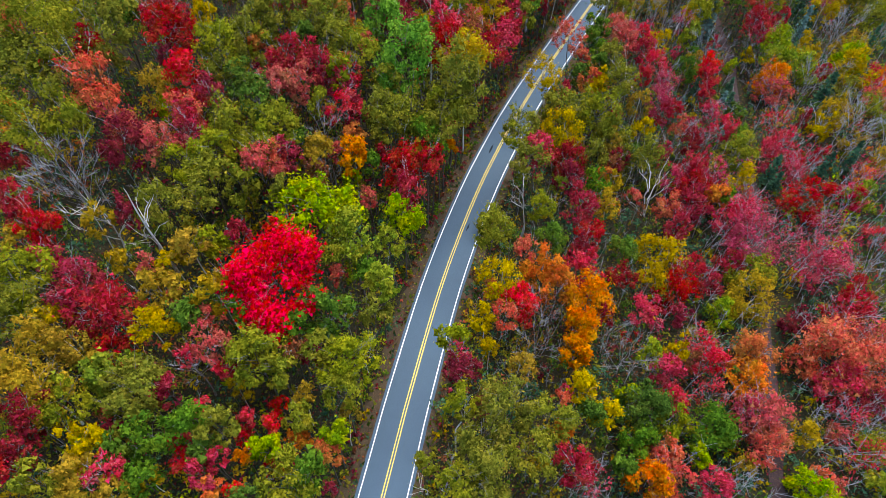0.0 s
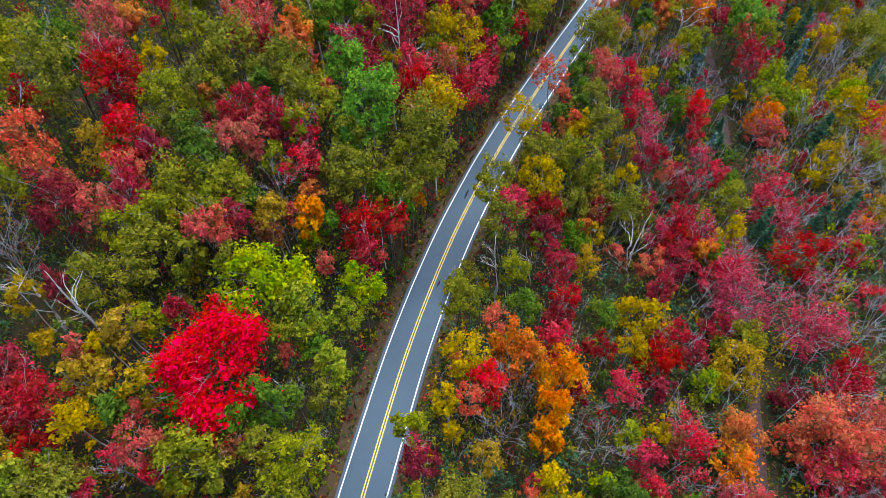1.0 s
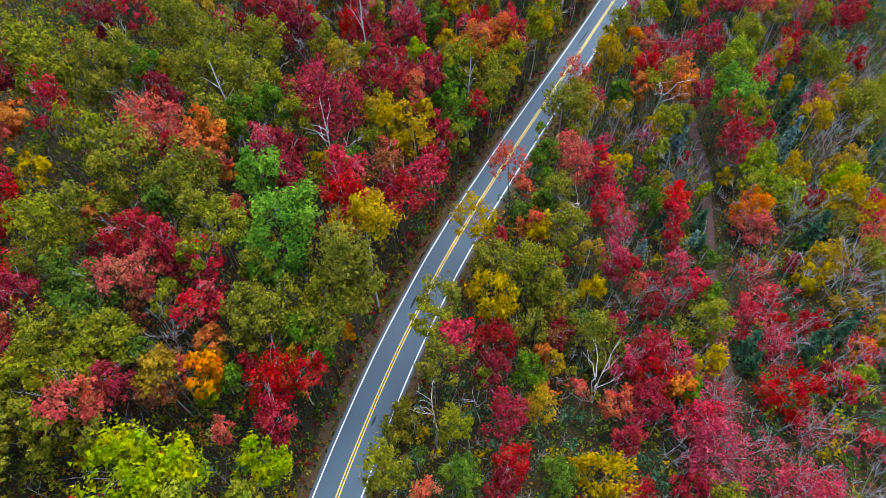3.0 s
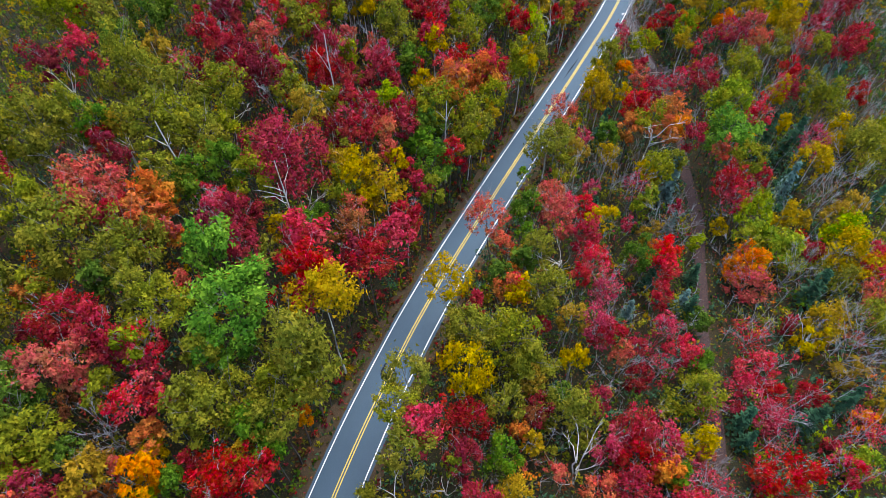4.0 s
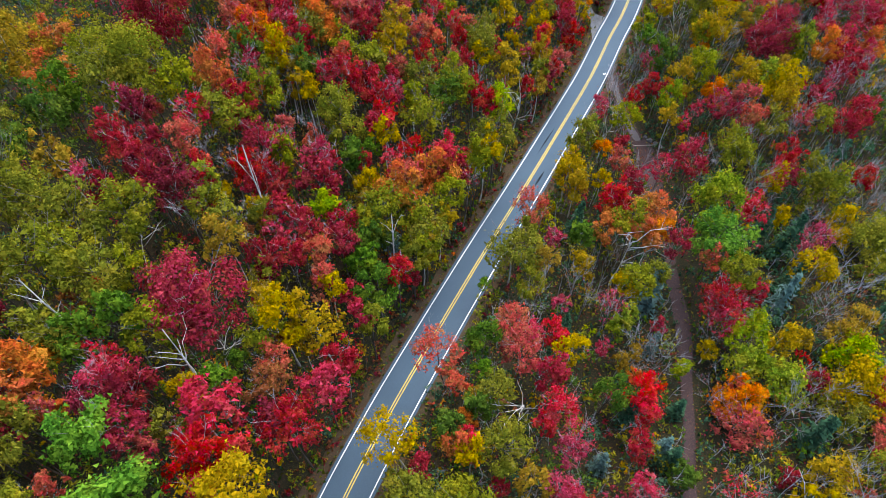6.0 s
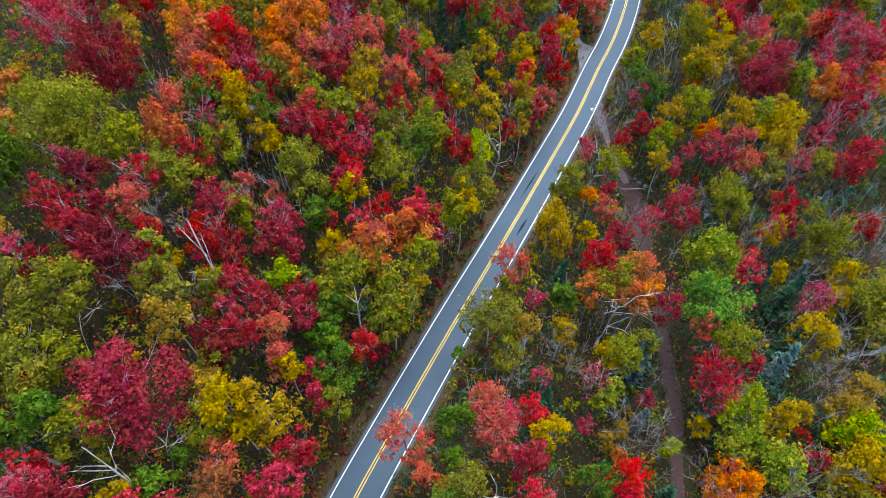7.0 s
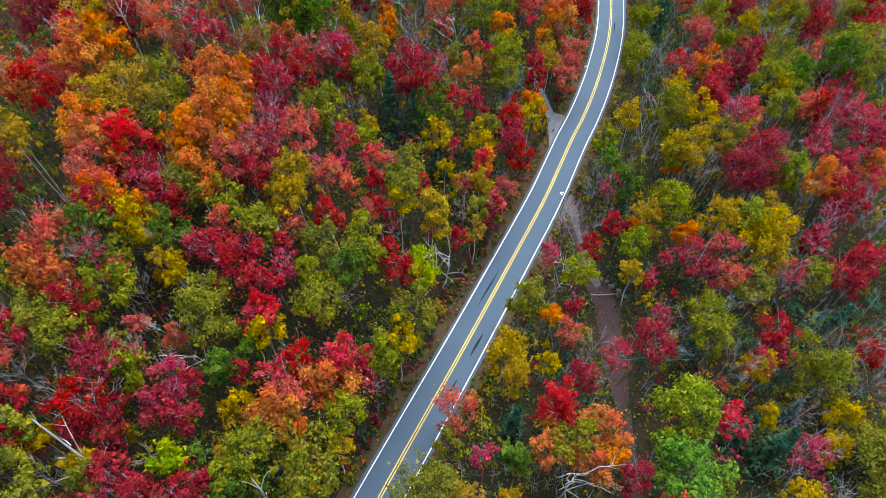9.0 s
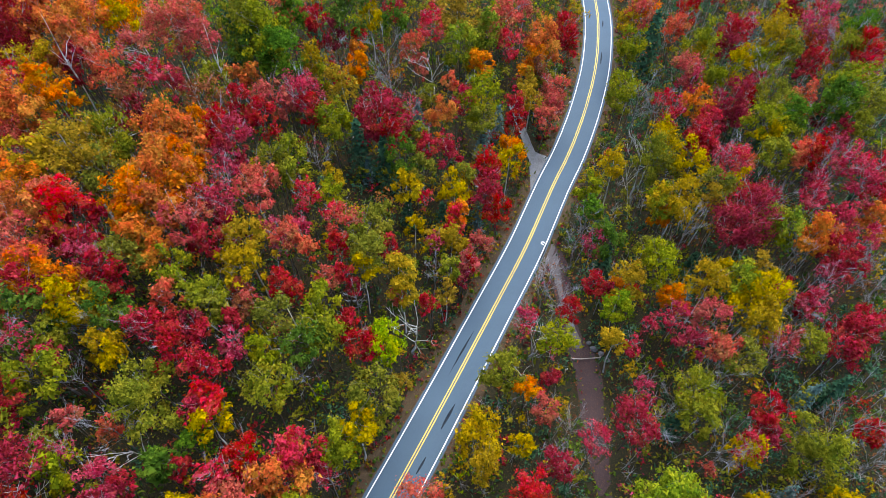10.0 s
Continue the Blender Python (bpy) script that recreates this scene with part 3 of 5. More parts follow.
grove("crimson", [
    (11.9, 136.8, 2.8, 14.1), (4.1, 137.5, 2.3, 13.8), (70.4, 138.3, 2.7, 13), (-14.6, 139.3, 2.4, 16.1), (-17.3, 142.2, 2.5, 17), (-1.9, 142.5, 1.7, 11.9),
    (10.2, 144.4, 2.4, 13.4), (-18.8, 144.7, 3.2, 17.4), (-10.4, 145.6, 2.1, 13.7), (8, 145.9, 3.4, 12.4), (-1.7, 146.6, 3.6, 13), (-22.1, 146.8, 2.8, 18.4),
    (-17.1, 147.6, 2, 15.4), (59.2, 148.7, 3.4, 11.7), (9.2, 149.6, 1.9, 11.6), (-1.6, 151.2, 3.6, 13.1), (14.7, 152.8, 1.6, 10.7), (-47.1, 152.9, 2.2, 16.1),
    (23.3, 153.1, 2.6, 15.6), (31.8, 153.5, 2.3, 14.1), (64.3, 154.2, 2.7, 12.1), (-5.2, 156.6, 2.2, 13.4), (-5.4, 157.9, 2.8, 15.9), (95.8, 158.1, 2.5, 8.9),
])
grove("crimson", [
    (112.2, 159.1, 2.4, 6.9), (73.7, 159.8, 3.9, 11.7), (95.8, 160.4, 3.4, 10.8), (17.5, 163.4, 3.1, 15.1), (12.6, 166.9, 3.3, 14.9), (15.8, 167.9, 2.3, 15),
    (65.7, 168.4, 2, 8.2), (38.5, 169.4, 2.2, 14.9), (9.4, 170.3, 2.5, 15), (36.9, 170.9, 2.8, 14.5), (86.6, 171.5, 2.6, 12.3), (19, 171.7, 2.1, 13),
    (92.2, 172.4, 1.4, 7.7), (34.2, 172.7, 2.2, 13.1), (113.3, 172.8, 4.8, 10.6), (-5.3, 173.8, 3, 18.5), (118.4, 176.8, 3.2, 9.3), (1.6, 177, 3.2, 16.8),
    (26.8, 177.2, 1.7, 12.5), (25.2, 177.6, 2.2, 14.5), (2.7, 177.7, 2.2, 14.5), (108.5, 179, 2.1, 11.3), (46.7, 179.1, 1.8, 13), (72.2, 180.1, 2.5, 10.4),
])
grove("crimson", [
    (34.9, 180.4, 1.4, 10.9), (-1.9, 180.7, 2.9, 18.5), (32.9, 182, 1.8, 12.6), (-6.6, 182.3, 1.9, 17.7), (77.4, 183.6, 1.8, 9.1), (12.5, 184.6, 2.7, 15.3),
    (74.5, 184.9, 2.5, 10.7), (107.3, 184.9, 1.5, 9.2), (116.3, 185.1, 3.1, 13.7), (32.6, 186.1, 2, 12.6), (116.5, 187.2, 4, 14), (52.5, 187.2, 1.8, 9.4),
    (40.4, 188, 2, 12.1), (15.5, 188.1, 2.3, 13.8), (53.5, 188.8, 1.9, 10.6), (98.9, 192.4, 3.6, 15.9), (100.8, 194.4, 5.3, 16.4), (103.1, 197, 4.2, 16.3),
    (-23.4, 197.8, 3.4, 21.7), (127.1, 199.8, 3, 14.1), (14.3, 201.2, 3.1, 17.6), (59.3, 201.2, 2.7, 10.7), (57.3, 204.1, 3.1, 10.9), (11.9, 204.7, 3, 17.9),
])
grove("crimson", [
    (57.5, 207, 2.8, 11.1), (-39.2, 207.7, 3.9, 14.8), (115.1, 208, 2.4, 15.4), (116.5, 208.7, 3.4, 17.5), (57.6, 209.6, 3, 11.6), (50.7, 210, 2.9, 11.8),
    (17.9, 211.3, 3.3, 15), (47, 211.5, 2.7, 10.9), (39.9, 211.7, 2.9, 12.5), (14.3, 213.4, 3.2, 15.6), (98.6, 213.9, 2.4, 14), (100.1, 215.4, 3.8, 15.5),
    (38.7, 215.8, 5.1, 12.8), (1.8, 216.6, 2.8, 17), (82.4, 216.7, 1.4, 9.2), (26.2, 217.4, 3, 13), (36.4, 220.2, 3.1, 12.7), (109.9, 222.8, 3.1, 14),
    (64.5, 224.4, 2.1, 9.1), (107.6, 224.6, 4.1, 15.6), (63.9, 226.5, 3, 10.5), (112.8, 228.1, 2.9, 14.1), (-38.5, 231.1, 5.7, 14.3), (-22.3, 232.4, 2.4, 16.1),
])
grove("crimson", [
    (-28.4, 233.5, 4.6, 21.4), (129.3, 236.3, 2.6, 12.9), (140.3, 236.5, 3.3, 14.8), (129.9, 237.3, 3.6, 15), (142.1, 240, 4.6, 16.4), (25.2, 241.8, 3.1, 13.8),
    (114.9, 245.8, 3.2, 13.6), (40.2, 248.2, 2.6, 13.3), (116.4, 248.7, 4.1, 15.2), (79.2, 252.6, 3.1, 8.5), (78.7, 256.4, 4, 9.9), (110.1, 261.7, 3.9, 13.2),
])
grove("scarlet", [
    (-22.8, 46.3, 6.4, 14.7),
])
grove("red", [
    (-24.8, 20.4, 1.3, 10.4), (-28.2, 20.7, 1.5, 11.3), (-31.5, 23.1, 1.4, 8.4), (-26.5, 23.1, 1.5, 11.3), (36.6, 23.9, 2.7, 4.3), (-31.9, 25.3, 1.2, 8.5),
    (-25.2, 27.1, 1.2, 8.1), (-21.9, 28.5, 1.4, 10.5), (-24.6, 28.5, 1.2, 10.2), (-21.3, 31.8, 1.1, 9.1), (17.7, 36.1, 1.2, 7.3), (33.8, 36.3, 2.3, 5),
    (33, 39.9, 2.5, 6.3), (10.7, 48.7, 3, 12.3), (31.5, 49.3, 2.6, 8.3), (23.2, 56, 2.8, 11), (-34.1, 75.1, 1.1, 9.3), (-41.4, 80.3, 2.2, 13.1),
    (17.4, 80.6, 3.1, 13.6), (-42, 82, 2.9, 15.2), (0.4, 96, 1.9, 19.3), (58.3, 96.1, 2.7, 5.8), (1.9, 101.5, 3.2, 19.1), (0.3, 104.7, 3.4, 18.2),
])
grove("red", [
    (32.1, 106.5, 1.7, 10.7), (43.1, 107.9, 1.8, 10), (12.3, 111.2, 3, 16), (58.1, 111.6, 2.5, 7.2), (58.5, 114.1, 2.7, 8.2), (99.2, 116.4, 2.6, 3),
    (46, 123.1, 2.4, 10.1), (15.4, 123.7, 1.8, 13.8), (14.2, 127.6, 1.7, 11.7), (-39.6, 137.3, 2.7, 19.7), (60, 151.1, 2.5, 11.6), (30.1, 155, 3, 15.7),
    (16.3, 158.6, 1.8, 13.3), (18.6, 160.3, 2.4, 15.2), (-1.9, 164.9, 1.7, 14.6), (-5.6, 173.5, 1.8, 16.2), (82.1, 184.1, 1.4, 8), (-4.7, 186, 3.2, 19.6),
    (-3.7, 187.3, 2.3, 17.5), (118.4, 193.5, 2.6, 14.2), (50.8, 197.4, 2, 9.8), (100.8, 214.4, 2.4, 14.1), (102.8, 219.3, 2.7, 13.8), (29.2, 231.3, 1.7, 8.1),
])
grove("red", [
    (32.2, 243.7, 1.3, 9.8), (21.1, 248.6, 2, 11.4),
])
grove("snag", [
    (-41.6, 54.3, 3.1, 12.9), (-2.8, 110.1, 3.2, 19.6), (-18.5, 115.6, 2.2, 20.2), (20.7, 136.3, 2.1, 15.9), (0.7, 139.4, 4, 15.5), (-13.2, 215.3, 2.9, 24.7),
    (6.5, 215.6, 2.2, 18.5), (9, 222.2, 2.9, 18.7),
])
grove("pink", [
    (-37.7, 21.1, 2.2, 11.2), (-29.8, 29.5, 1.7, 10.1), (44.1, 34.1, 2.6, 5.2), (-32.7, 35.9, 1.7, 9.9), (60.1, 38.6, 4.3, 3.9), (40.3, 42.2, 3.8, 5.5),
    (-55.6, 49.8, 2.3, 9), (65, 61.2, 5.2, 4.7), (54.6, 66.1, 5.8, 5.2), (79.2, 68.3, 3, 2.7), (-40.5, 71, 2.7, 13.6), (53.6, 71.6, 4.6, 4.3),
    (-27.5, 72.3, 1.7, 13.3), (78, 77.7, 3.3, 2.9), (-16.7, 80.2, 3.1, 16.4), (43.6, 80.5, 2.9, 6.5), (52, 80.8, 3.9, 5.6), (-17.1, 85.3, 2.5, 17.9),
    (69.7, 85.9, 3.3, 3), (67, 90.3, 3.3, 3.1), (70.1, 93.9, 3.9, 3.5), (44.3, 98.3, 3.5, 9.5), (55.9, 100.2, 2.4, 7.4), (46.1, 104, 2.9, 10.6),
])
grove("pink", [
    (-12.8, 106, 2.7, 17.8), (-10.3, 109.1, 2.9, 17.5), (45.1, 110.6, 3.5, 11.2), (96.8, 111.7, 2.3, 3.3), (-13, 112, 2, 15.4), (41.8, 121.9, 3, 11.7),
    (54.4, 122.2, 1.5, 6), (73.6, 125.5, 3.2, 9.5), (48.1, 129.1, 1.8, 8.4), (3.8, 134, 2.1, 12.7), (6.1, 135.3, 1.6, 12.5), (-26, 139.5, 2.1, 16.1),
    (48.7, 142.4, 1.8, 9.4), (96.1, 143.6, 3.5, 7.3), (49.5, 144.8, 1.7, 6.3), (84.7, 146.2, 3.2, 12.7), (7.1, 149.5, 2.6, 12.9), (20, 150.7, 2.2, 15.1),
    (-12, 152.4, 3.2, 16.5), (-20.8, 153.3, 2.4, 19.1), (92.4, 155.8, 2.8, 10.4), (72.5, 157, 2.6, 12.2), (80, 166.2, 1.8, 9), (20.1, 167.9, 2.1, 13.1),
])
grove("pink", [
    (7.9, 170.3, 2.5, 15), (78.6, 173.3, 1.8, 9), (85.9, 176.9, 2.8, 11.1), (82.7, 177.5, 1.8, 9.3), (-0.9, 178.5, 3.2, 17.4), (62.9, 179, 2.1, 9.7),
    (108.8, 179.2, 3, 12.7), (8.1, 180.6, 1.7, 12), (105.3, 181.9, 1.9, 10.3), (-35.3, 187.9, 5, 21.8), (26.7, 188.9, 2.3, 12.3), (21.9, 189.3, 2.3, 12.9),
    (14.8, 190.8, 2.8, 16), (121, 191.3, 2.8, 13.1), (47.7, 192.7, 1.8, 9.2), (32.1, 192.8, 2.1, 12.4), (75.3, 193.1, 2.5, 11.2), (26.8, 195.5, 2.6, 14.4),
    (113.7, 197.2, 3.2, 16.8), (123.7, 199.7, 4.3, 16.5), (13.9, 200, 2.4, 15.4), (46.3, 201.8, 1.8, 8.7), (-44.5, 202.8, 6.2, 14.5), (127.5, 203.8, 4.3, 16.5),
])
grove("pink", [
    (15.3, 204.5, 3, 17), (122.6, 205.7, 3.4, 17.4), (103.1, 206.7, 3.9, 16.2), (-28.5, 208.8, 3.7, 15.6), (123.6, 210.7, 2.5, 15.4), (-21.9, 213.8, 3.3, 21.5),
    (-0.3, 217.1, 3.3, 19.7), (23.3, 220.4, 3.9, 12.8), (53.9, 224.4, 2.5, 11.1), (97.6, 225.5, 2.3, 11.6), (96.6, 228, 3.2, 13.2), (102.7, 233.3, 3.3, 13.2),
    (138.2, 234.5, 3.3, 15), (118.6, 236.1, 2.3, 12.2), (48, 245, 3.6, 13.3), (65.1, 247.5, 3, 8.6), (135, 249.3, 4.3, 16.3), (124.1, 257.1, 2.8, 12),
    (140.6, 258.4, 3.3, 14.7),
])
grove("pink_bare", [
    (19.1, 23, 2.7, 10.6), (58.4, 28.8, 4, 3.9), (49.5, 31.9, 2.3, 4.5), (59.6, 33.9, 3.2, 3.9), (39.7, 36.7, 2.6, 5.3), (2.7, 37.9, 2.2, 14.7),
    (39.7, 45.1, 3.3, 5.7), (64.6, 49.6, 5, 4.5), (64.7, 63.5, 4.4, 4), (62.6, 67.8, 2.9, 2.6), (70.2, 70.9, 3.9, 3.5), (57.8, 74.6, 4.1, 4),
    (82.5, 83, 4, 3.6), (70.6, 85, 4.2, 3.7), (61.5, 86.2, 2.9, 3.9), (53.8, 92.6, 2.6, 6.2), (70.3, 98.5, 4, 4), (55.7, 99.1, 2.7, 7),
    (47, 106, 3, 10.7), (5.7, 113.1, 1.7, 14.4), (75.1, 125.4, 2.4, 8), (55.4, 127.6, 3, 10.1), (70.9, 128.1, 2.7, 10.9), (33.6, 151.6, 1.8, 14.4),
])
grove("pink_bare", [
    (2.4, 154, 1.8, 12.1), (-5.1, 165.8, 2.4, 17.4), (100.8, 171.3, 3, 10.6), (61.3, 177.1, 2.1, 9.4), (112.5, 182.2, 2.8, 13.2), (24.1, 186.2, 2, 12.6),
    (13.2, 191.7, 2.4, 16.8), (14.7, 195.1, 2.6, 16.9), (116.4, 199.8, 2.8, 15.1), (101.1, 206.8, 3, 16.3), (22.3, 220.7, 2.9, 13.2), (42.8, 220.8, 2.5, 11.3),
])
grove("maroon", [
    (-48.6, 23, 2, 9.6), (-48.3, 26.4, 2.8, 10.4), (-39.9, 26.8, 1.4, 7.7), (2.3, 36.1, 2.7, 14.8), (-18.5, 37.8, 1.6, 13.8), (24.1, 48.3, 2, 9.2),
    (59.1, 50.6, 3, 2.7), (29.2, 56.4, 2.7, 8.8), (-46.5, 58, 2, 10), (23, 60.8, 2.5, 10.9), (-64.1, 65.3, 2.3, 13.3), (-49.5, 69.4, 3.9, 12.9),
    (-10.6, 73.5, 1.8, 14.1), (23.1, 78.4, 3.1, 10.7), (-15.3, 80.5, 2.1, 15), (23.5, 82.8, 3.8, 10.1), (34.3, 85.9, 2.7, 6.7), (-46.9, 88.8, 1.9, 15.4),
    (-31.6, 88.9, 1.5, 13), (-45.9, 91, 2.4, 15.5), (50.1, 91.7, 2.6, 6.6), (-19.6, 99.8, 1.6, 16.3), (-25.2, 103.5, 1.8, 15.7), (-12.5, 105.1, 2.1, 18.1),
])
grove("maroon", [
    (-8.2, 105.4, 3.3, 17.8), (6.7, 105.8, 2.4, 17.4), (-27.9, 115, 2.5, 17.6), (-55, 115.8, 5, 20.2), (-32.1, 119.6, 2.1, 15.7), (2.8, 126.8, 2, 13.7),
    (2.1, 128.5, 2.7, 15.2), (-21.7, 137.2, 2.4, 15.3), (-46.2, 137.3, 3.2, 17), (-11.6, 139.3, 3.8, 15), (-14.6, 141.1, 3.6, 15.9), (-9.4, 141.4, 2.1, 13.1),
    (1.3, 143, 3.4, 12.9), (-19.2, 151.6, 3.2, 18.1), (14.5, 170.5, 2.5, 14.9), (-20.6, 173.5, 5.4, 21.9), (-23.9, 179.9, 3.7, 21.5), (115.9, 201.2, 2.8, 15.1),
    (-0.8, 206, 3.1, 20), (126.3, 214.1, 3.1, 15.1), (-12, 217.8, 3, 21.2), (128.1, 224.7, 2, 11), (-27, 226.8, 5.4, 21.3), (27.6, 239.1, 2.7, 13),
])
grove("maroon", [
    (-39.1, 245.5, 5.3, 13.5), (132.6, 258.1, 3.5, 14.5),
])
grove("salmon", [
    (53.9, 23.8, 1.7, 3.2), (30.7, 25.3, 3.9, 4.7), (52.7, 25.8, 1.7, 3.2), (31.5, 28.2, 2.3, 5.4), (46.9, 29.4, 3.6, 4.5), (-42.8, 29.5, 1.2, 5.9),
    (57.3, 31.5, 1.8, 3.3), (45.6, 33.4, 4.7, 4.9), (16.1, 34.5, 1.6, 11.1), (-29.6, 36.8, 2.5, 12.1), (-31.4, 40.5, 2, 10.8), (61.3, 42.8, 6.5, 5.9),
    (57.7, 43.5, 3.6, 3.3), (66.8, 43.6, 5.4, 4.9), (8.8, 46.2, 2.5, 13.1), (-38.3, 47, 1.3, 6.6), (-42.1, 49.2, 1.9, 9.2), (-15.5, 51.1, 1.5, 12.7),
    (12.7, 58.1, 2.5, 12.6), (-11.9, 65.8, 1.8, 13.4), (-28.7, 66.6, 3.4, 13.9), (-27.2, 68, 2.2, 14.5), (-44.1, 69.8, 3.1, 13.1), (-34.4, 70.1, 1.4, 10.6),
])
grove("salmon", [
    (-39.7, 72.3, 1.9, 12.2), (-50.7, 74, 2.5, 12.2), (-17.9, 74.1, 1.6, 13.3), (41.5, 74.3, 2.9, 6), (-40.8, 75.6, 3.1, 14.2), (36, 76.9, 1.9, 5.9),
    (-54.4, 78.4, 5, 15.3), (58.5, 79.9, 1.8, 3.2), (-24.7, 82.4, 1.7, 15), (-27.9, 83, 3, 16.9), (-24.5, 84.6, 2.9, 17.2), (-72.8, 93, 3, 18.4),
    (48, 94.7, 2.1, 7.5), (-13.6, 96.5, 1.8, 17.5), (88.7, 99.4, 1.5, 1.9), (-6.8, 100.1, 1.9, 17.3), (-51.1, 103.9, 4.1, 20.2), (-18.6, 104.8, 1.6, 15.9),
    (-29.8, 105.2, 3.1, 17.8), (-81.3, 105.4, 3.4, 12), (95.8, 106.5, 3.9, 3.5), (-25.1, 108.3, 3, 17.2), (-29.3, 109.5, 4.1, 17.6), (72.9, 109.6, 3.9, 4.8),
])
grove("salmon", [
    (-25, 111, 1.6, 13.3), (5.9, 113.8, 2.5, 16.2), (30.3, 114.4, 2.2, 11.2), (74.2, 115.6, 2.1, 5), (40.5, 118.5, 3.9, 11.7), (39.2, 124.1, 3.6, 12),
    (9.9, 129, 2.3, 13.4), (10.3, 132.2, 2.6, 14.9), (73.2, 134.7, 2.4, 12.4), (-10.5, 147.4, 1.6, 11.8), (23.4, 148.2, 3.4, 15.3), (-12.8, 148.5, 2.9, 16.2),
    (86.4, 154.2, 1.3, 7.1), (5.2, 156.8, 1.7, 10.3), (2.2, 157.3, 2, 12.2), (-21, 159.2, 1.5, 12.5), (64, 162.8, 2.5, 9.2), (-9.8, 167.2, 4.1, 18.7),
    (91.5, 171, 3.2, 12.4), (103.8, 173.1, 2.1, 10.6), (10, 173.9, 2.4, 15.1), (19.8, 175.7, 2.1, 12.6), (91.7, 176.7, 3.3, 12.7), (-8.1, 176.9, 2.6, 19.4),
])
grove("salmon", [
    (18.7, 177.6, 1.7, 12.5), (-9.1, 179.6, 3.2, 19.7), (31.4, 180.6, 1.9, 12.8), (41.3, 181.1, 1.6, 10.6), (27.6, 185.3, 2.2, 12.5), (10.8, 186, 3.3, 16.1),
    (24.3, 187.1, 2.7, 14.3), (54.4, 187.5, 2.4, 10.8), (-7.4, 188, 3.1, 20.4), (11.9, 189, 2.4, 16.5), (33.4, 189.8, 2.7, 13.6), (55.7, 193, 2.5, 9.9),
    (19.3, 193.4, 3, 15.3), (20.3, 196.5, 2.3, 14), (19.3, 197.1, 2.9, 15.9), (-19.2, 202.4, 2.8, 19), (115.8, 206.6, 3.1, 17.4), (-28.8, 207, 4, 15.7),
    (106.2, 208.1, 2.9, 14.5), (-7.3, 216, 3.6, 20.6), (19.7, 218.2, 2.4, 11.9), (18, 219, 3.3, 13.8), (-12.9, 223.6, 3.1, 21.3), (-4.9, 224.4, 3.1, 20.7),
])
grove("salmon", [
    (71.2, 226, 2.9, 10.3), (123.4, 226.3, 3.3, 15), (50.7, 229.2, 2, 10.8), (76.1, 230.5, 2.5, 9.6), (3.3, 231.6, 4.1, 18.6), (-0.8, 232.2, 5.5, 19.4),
    (75.2, 233.3, 3.8, 10.2), (45.4, 236, 2.2, 10), (-0.5, 236.5, 3.5, 20.3), (102.6, 237, 4, 14.8), (44.4, 237.8, 2.7, 12), (-22.2, 239.6, 3.1, 13.3),
    (17.8, 243.4, 2.8, 15.6), (-26, 244.5, 5.5, 13), (139.8, 250.3, 2.9, 12.4), (62, 250.7, 3, 8.9), (105.1, 254.6, 3.7, 12.7), (64.2, 254.9, 5, 9.8),
    (96.7, 258, 4.1, 14), (68.7, 259.2, 3.2, 9.2),
])
grove("salmon_thin", [
    (27.7, 118.4, 4.1, 13.1), (44.7, 150.2, 3.8, 8.9),
])
grove("orange", [
    (-27.6, 20, 1.4, 9.6), (27.8, 24.2, 3, 6), (-25.1, 24.7, 1.1, 8.1), (-14.5, 25.2, 1.5, 14.4), (-17.7, 26.9, 1.2, 11.7), (16.2, 29.5, 1.6, 11.3),
    (46, 38.7, 3.4, 5), (19.7, 42.2, 2.2, 9.8), (48.1, 44.4, 3.5, 4.1), (20.8, 45.4, 3, 10.9), (22.4, 50.6, 3.6, 10.8), (8.3, 51.4, 1.9, 11.2),
    (18, 52.1, 2.7, 11.8), (15.7, 55.2, 3.1, 12), (-20.5, 70.8, 1.5, 10.8), (-14.6, 71.3, 2.2, 15.2), (-68.9, 74.4, 2, 13.1), (-14.9, 76.7, 1.8, 14.3),
    (51.7, 77.3, 2.4, 5.2), (1.9, 81.8, 1.3, 13.5), (31.3, 83.3, 1.5, 5.7), (84.5, 85.3, 1.9, 1.7), (-33.2, 92.9, 1.8, 15.4), (-18.9, 104.6, 1.5, 13.3),
])
grove("orange", [
    (31, 105.3, 2.6, 10.4), (-21.5, 105.9, 2.3, 17.6), (-20.3, 108, 3, 17.3), (-49.7, 108.2, 3.2, 19.9), (31.9, 109.1, 1.4, 9.5), (-3, 109.6, 1, 10.9),
    (-20.7, 111.1, 1.9, 15.2), (74.5, 113.4, 3.5, 5), (98.7, 114.1, 2.7, 3.3), (58.7, 118.1, 1.2, 5.1), (62.3, 140.4, 2.7, 12.2), (66, 141.2, 2.2, 12.9),
    (57.8, 142.7, 2.4, 11.4), (22.8, 144.9, 2.2, 15.4), (65.6, 145, 3.1, 13.9), (20.7, 146.3, 2.9, 15), (59.4, 147.5, 1.7, 9.3), (27.5, 150.6, 3.3, 15.5),
    (28.2, 154.6, 2, 13.9), (-8.9, 160.9, 3, 17.5), (-39.4, 164.4, 3.2, 15.6), (-3.6, 165.8, 1.6, 12.9), (61.6, 167.1, 2.1, 8.9), (-3.1, 175.1, 2.5, 18.1),
])
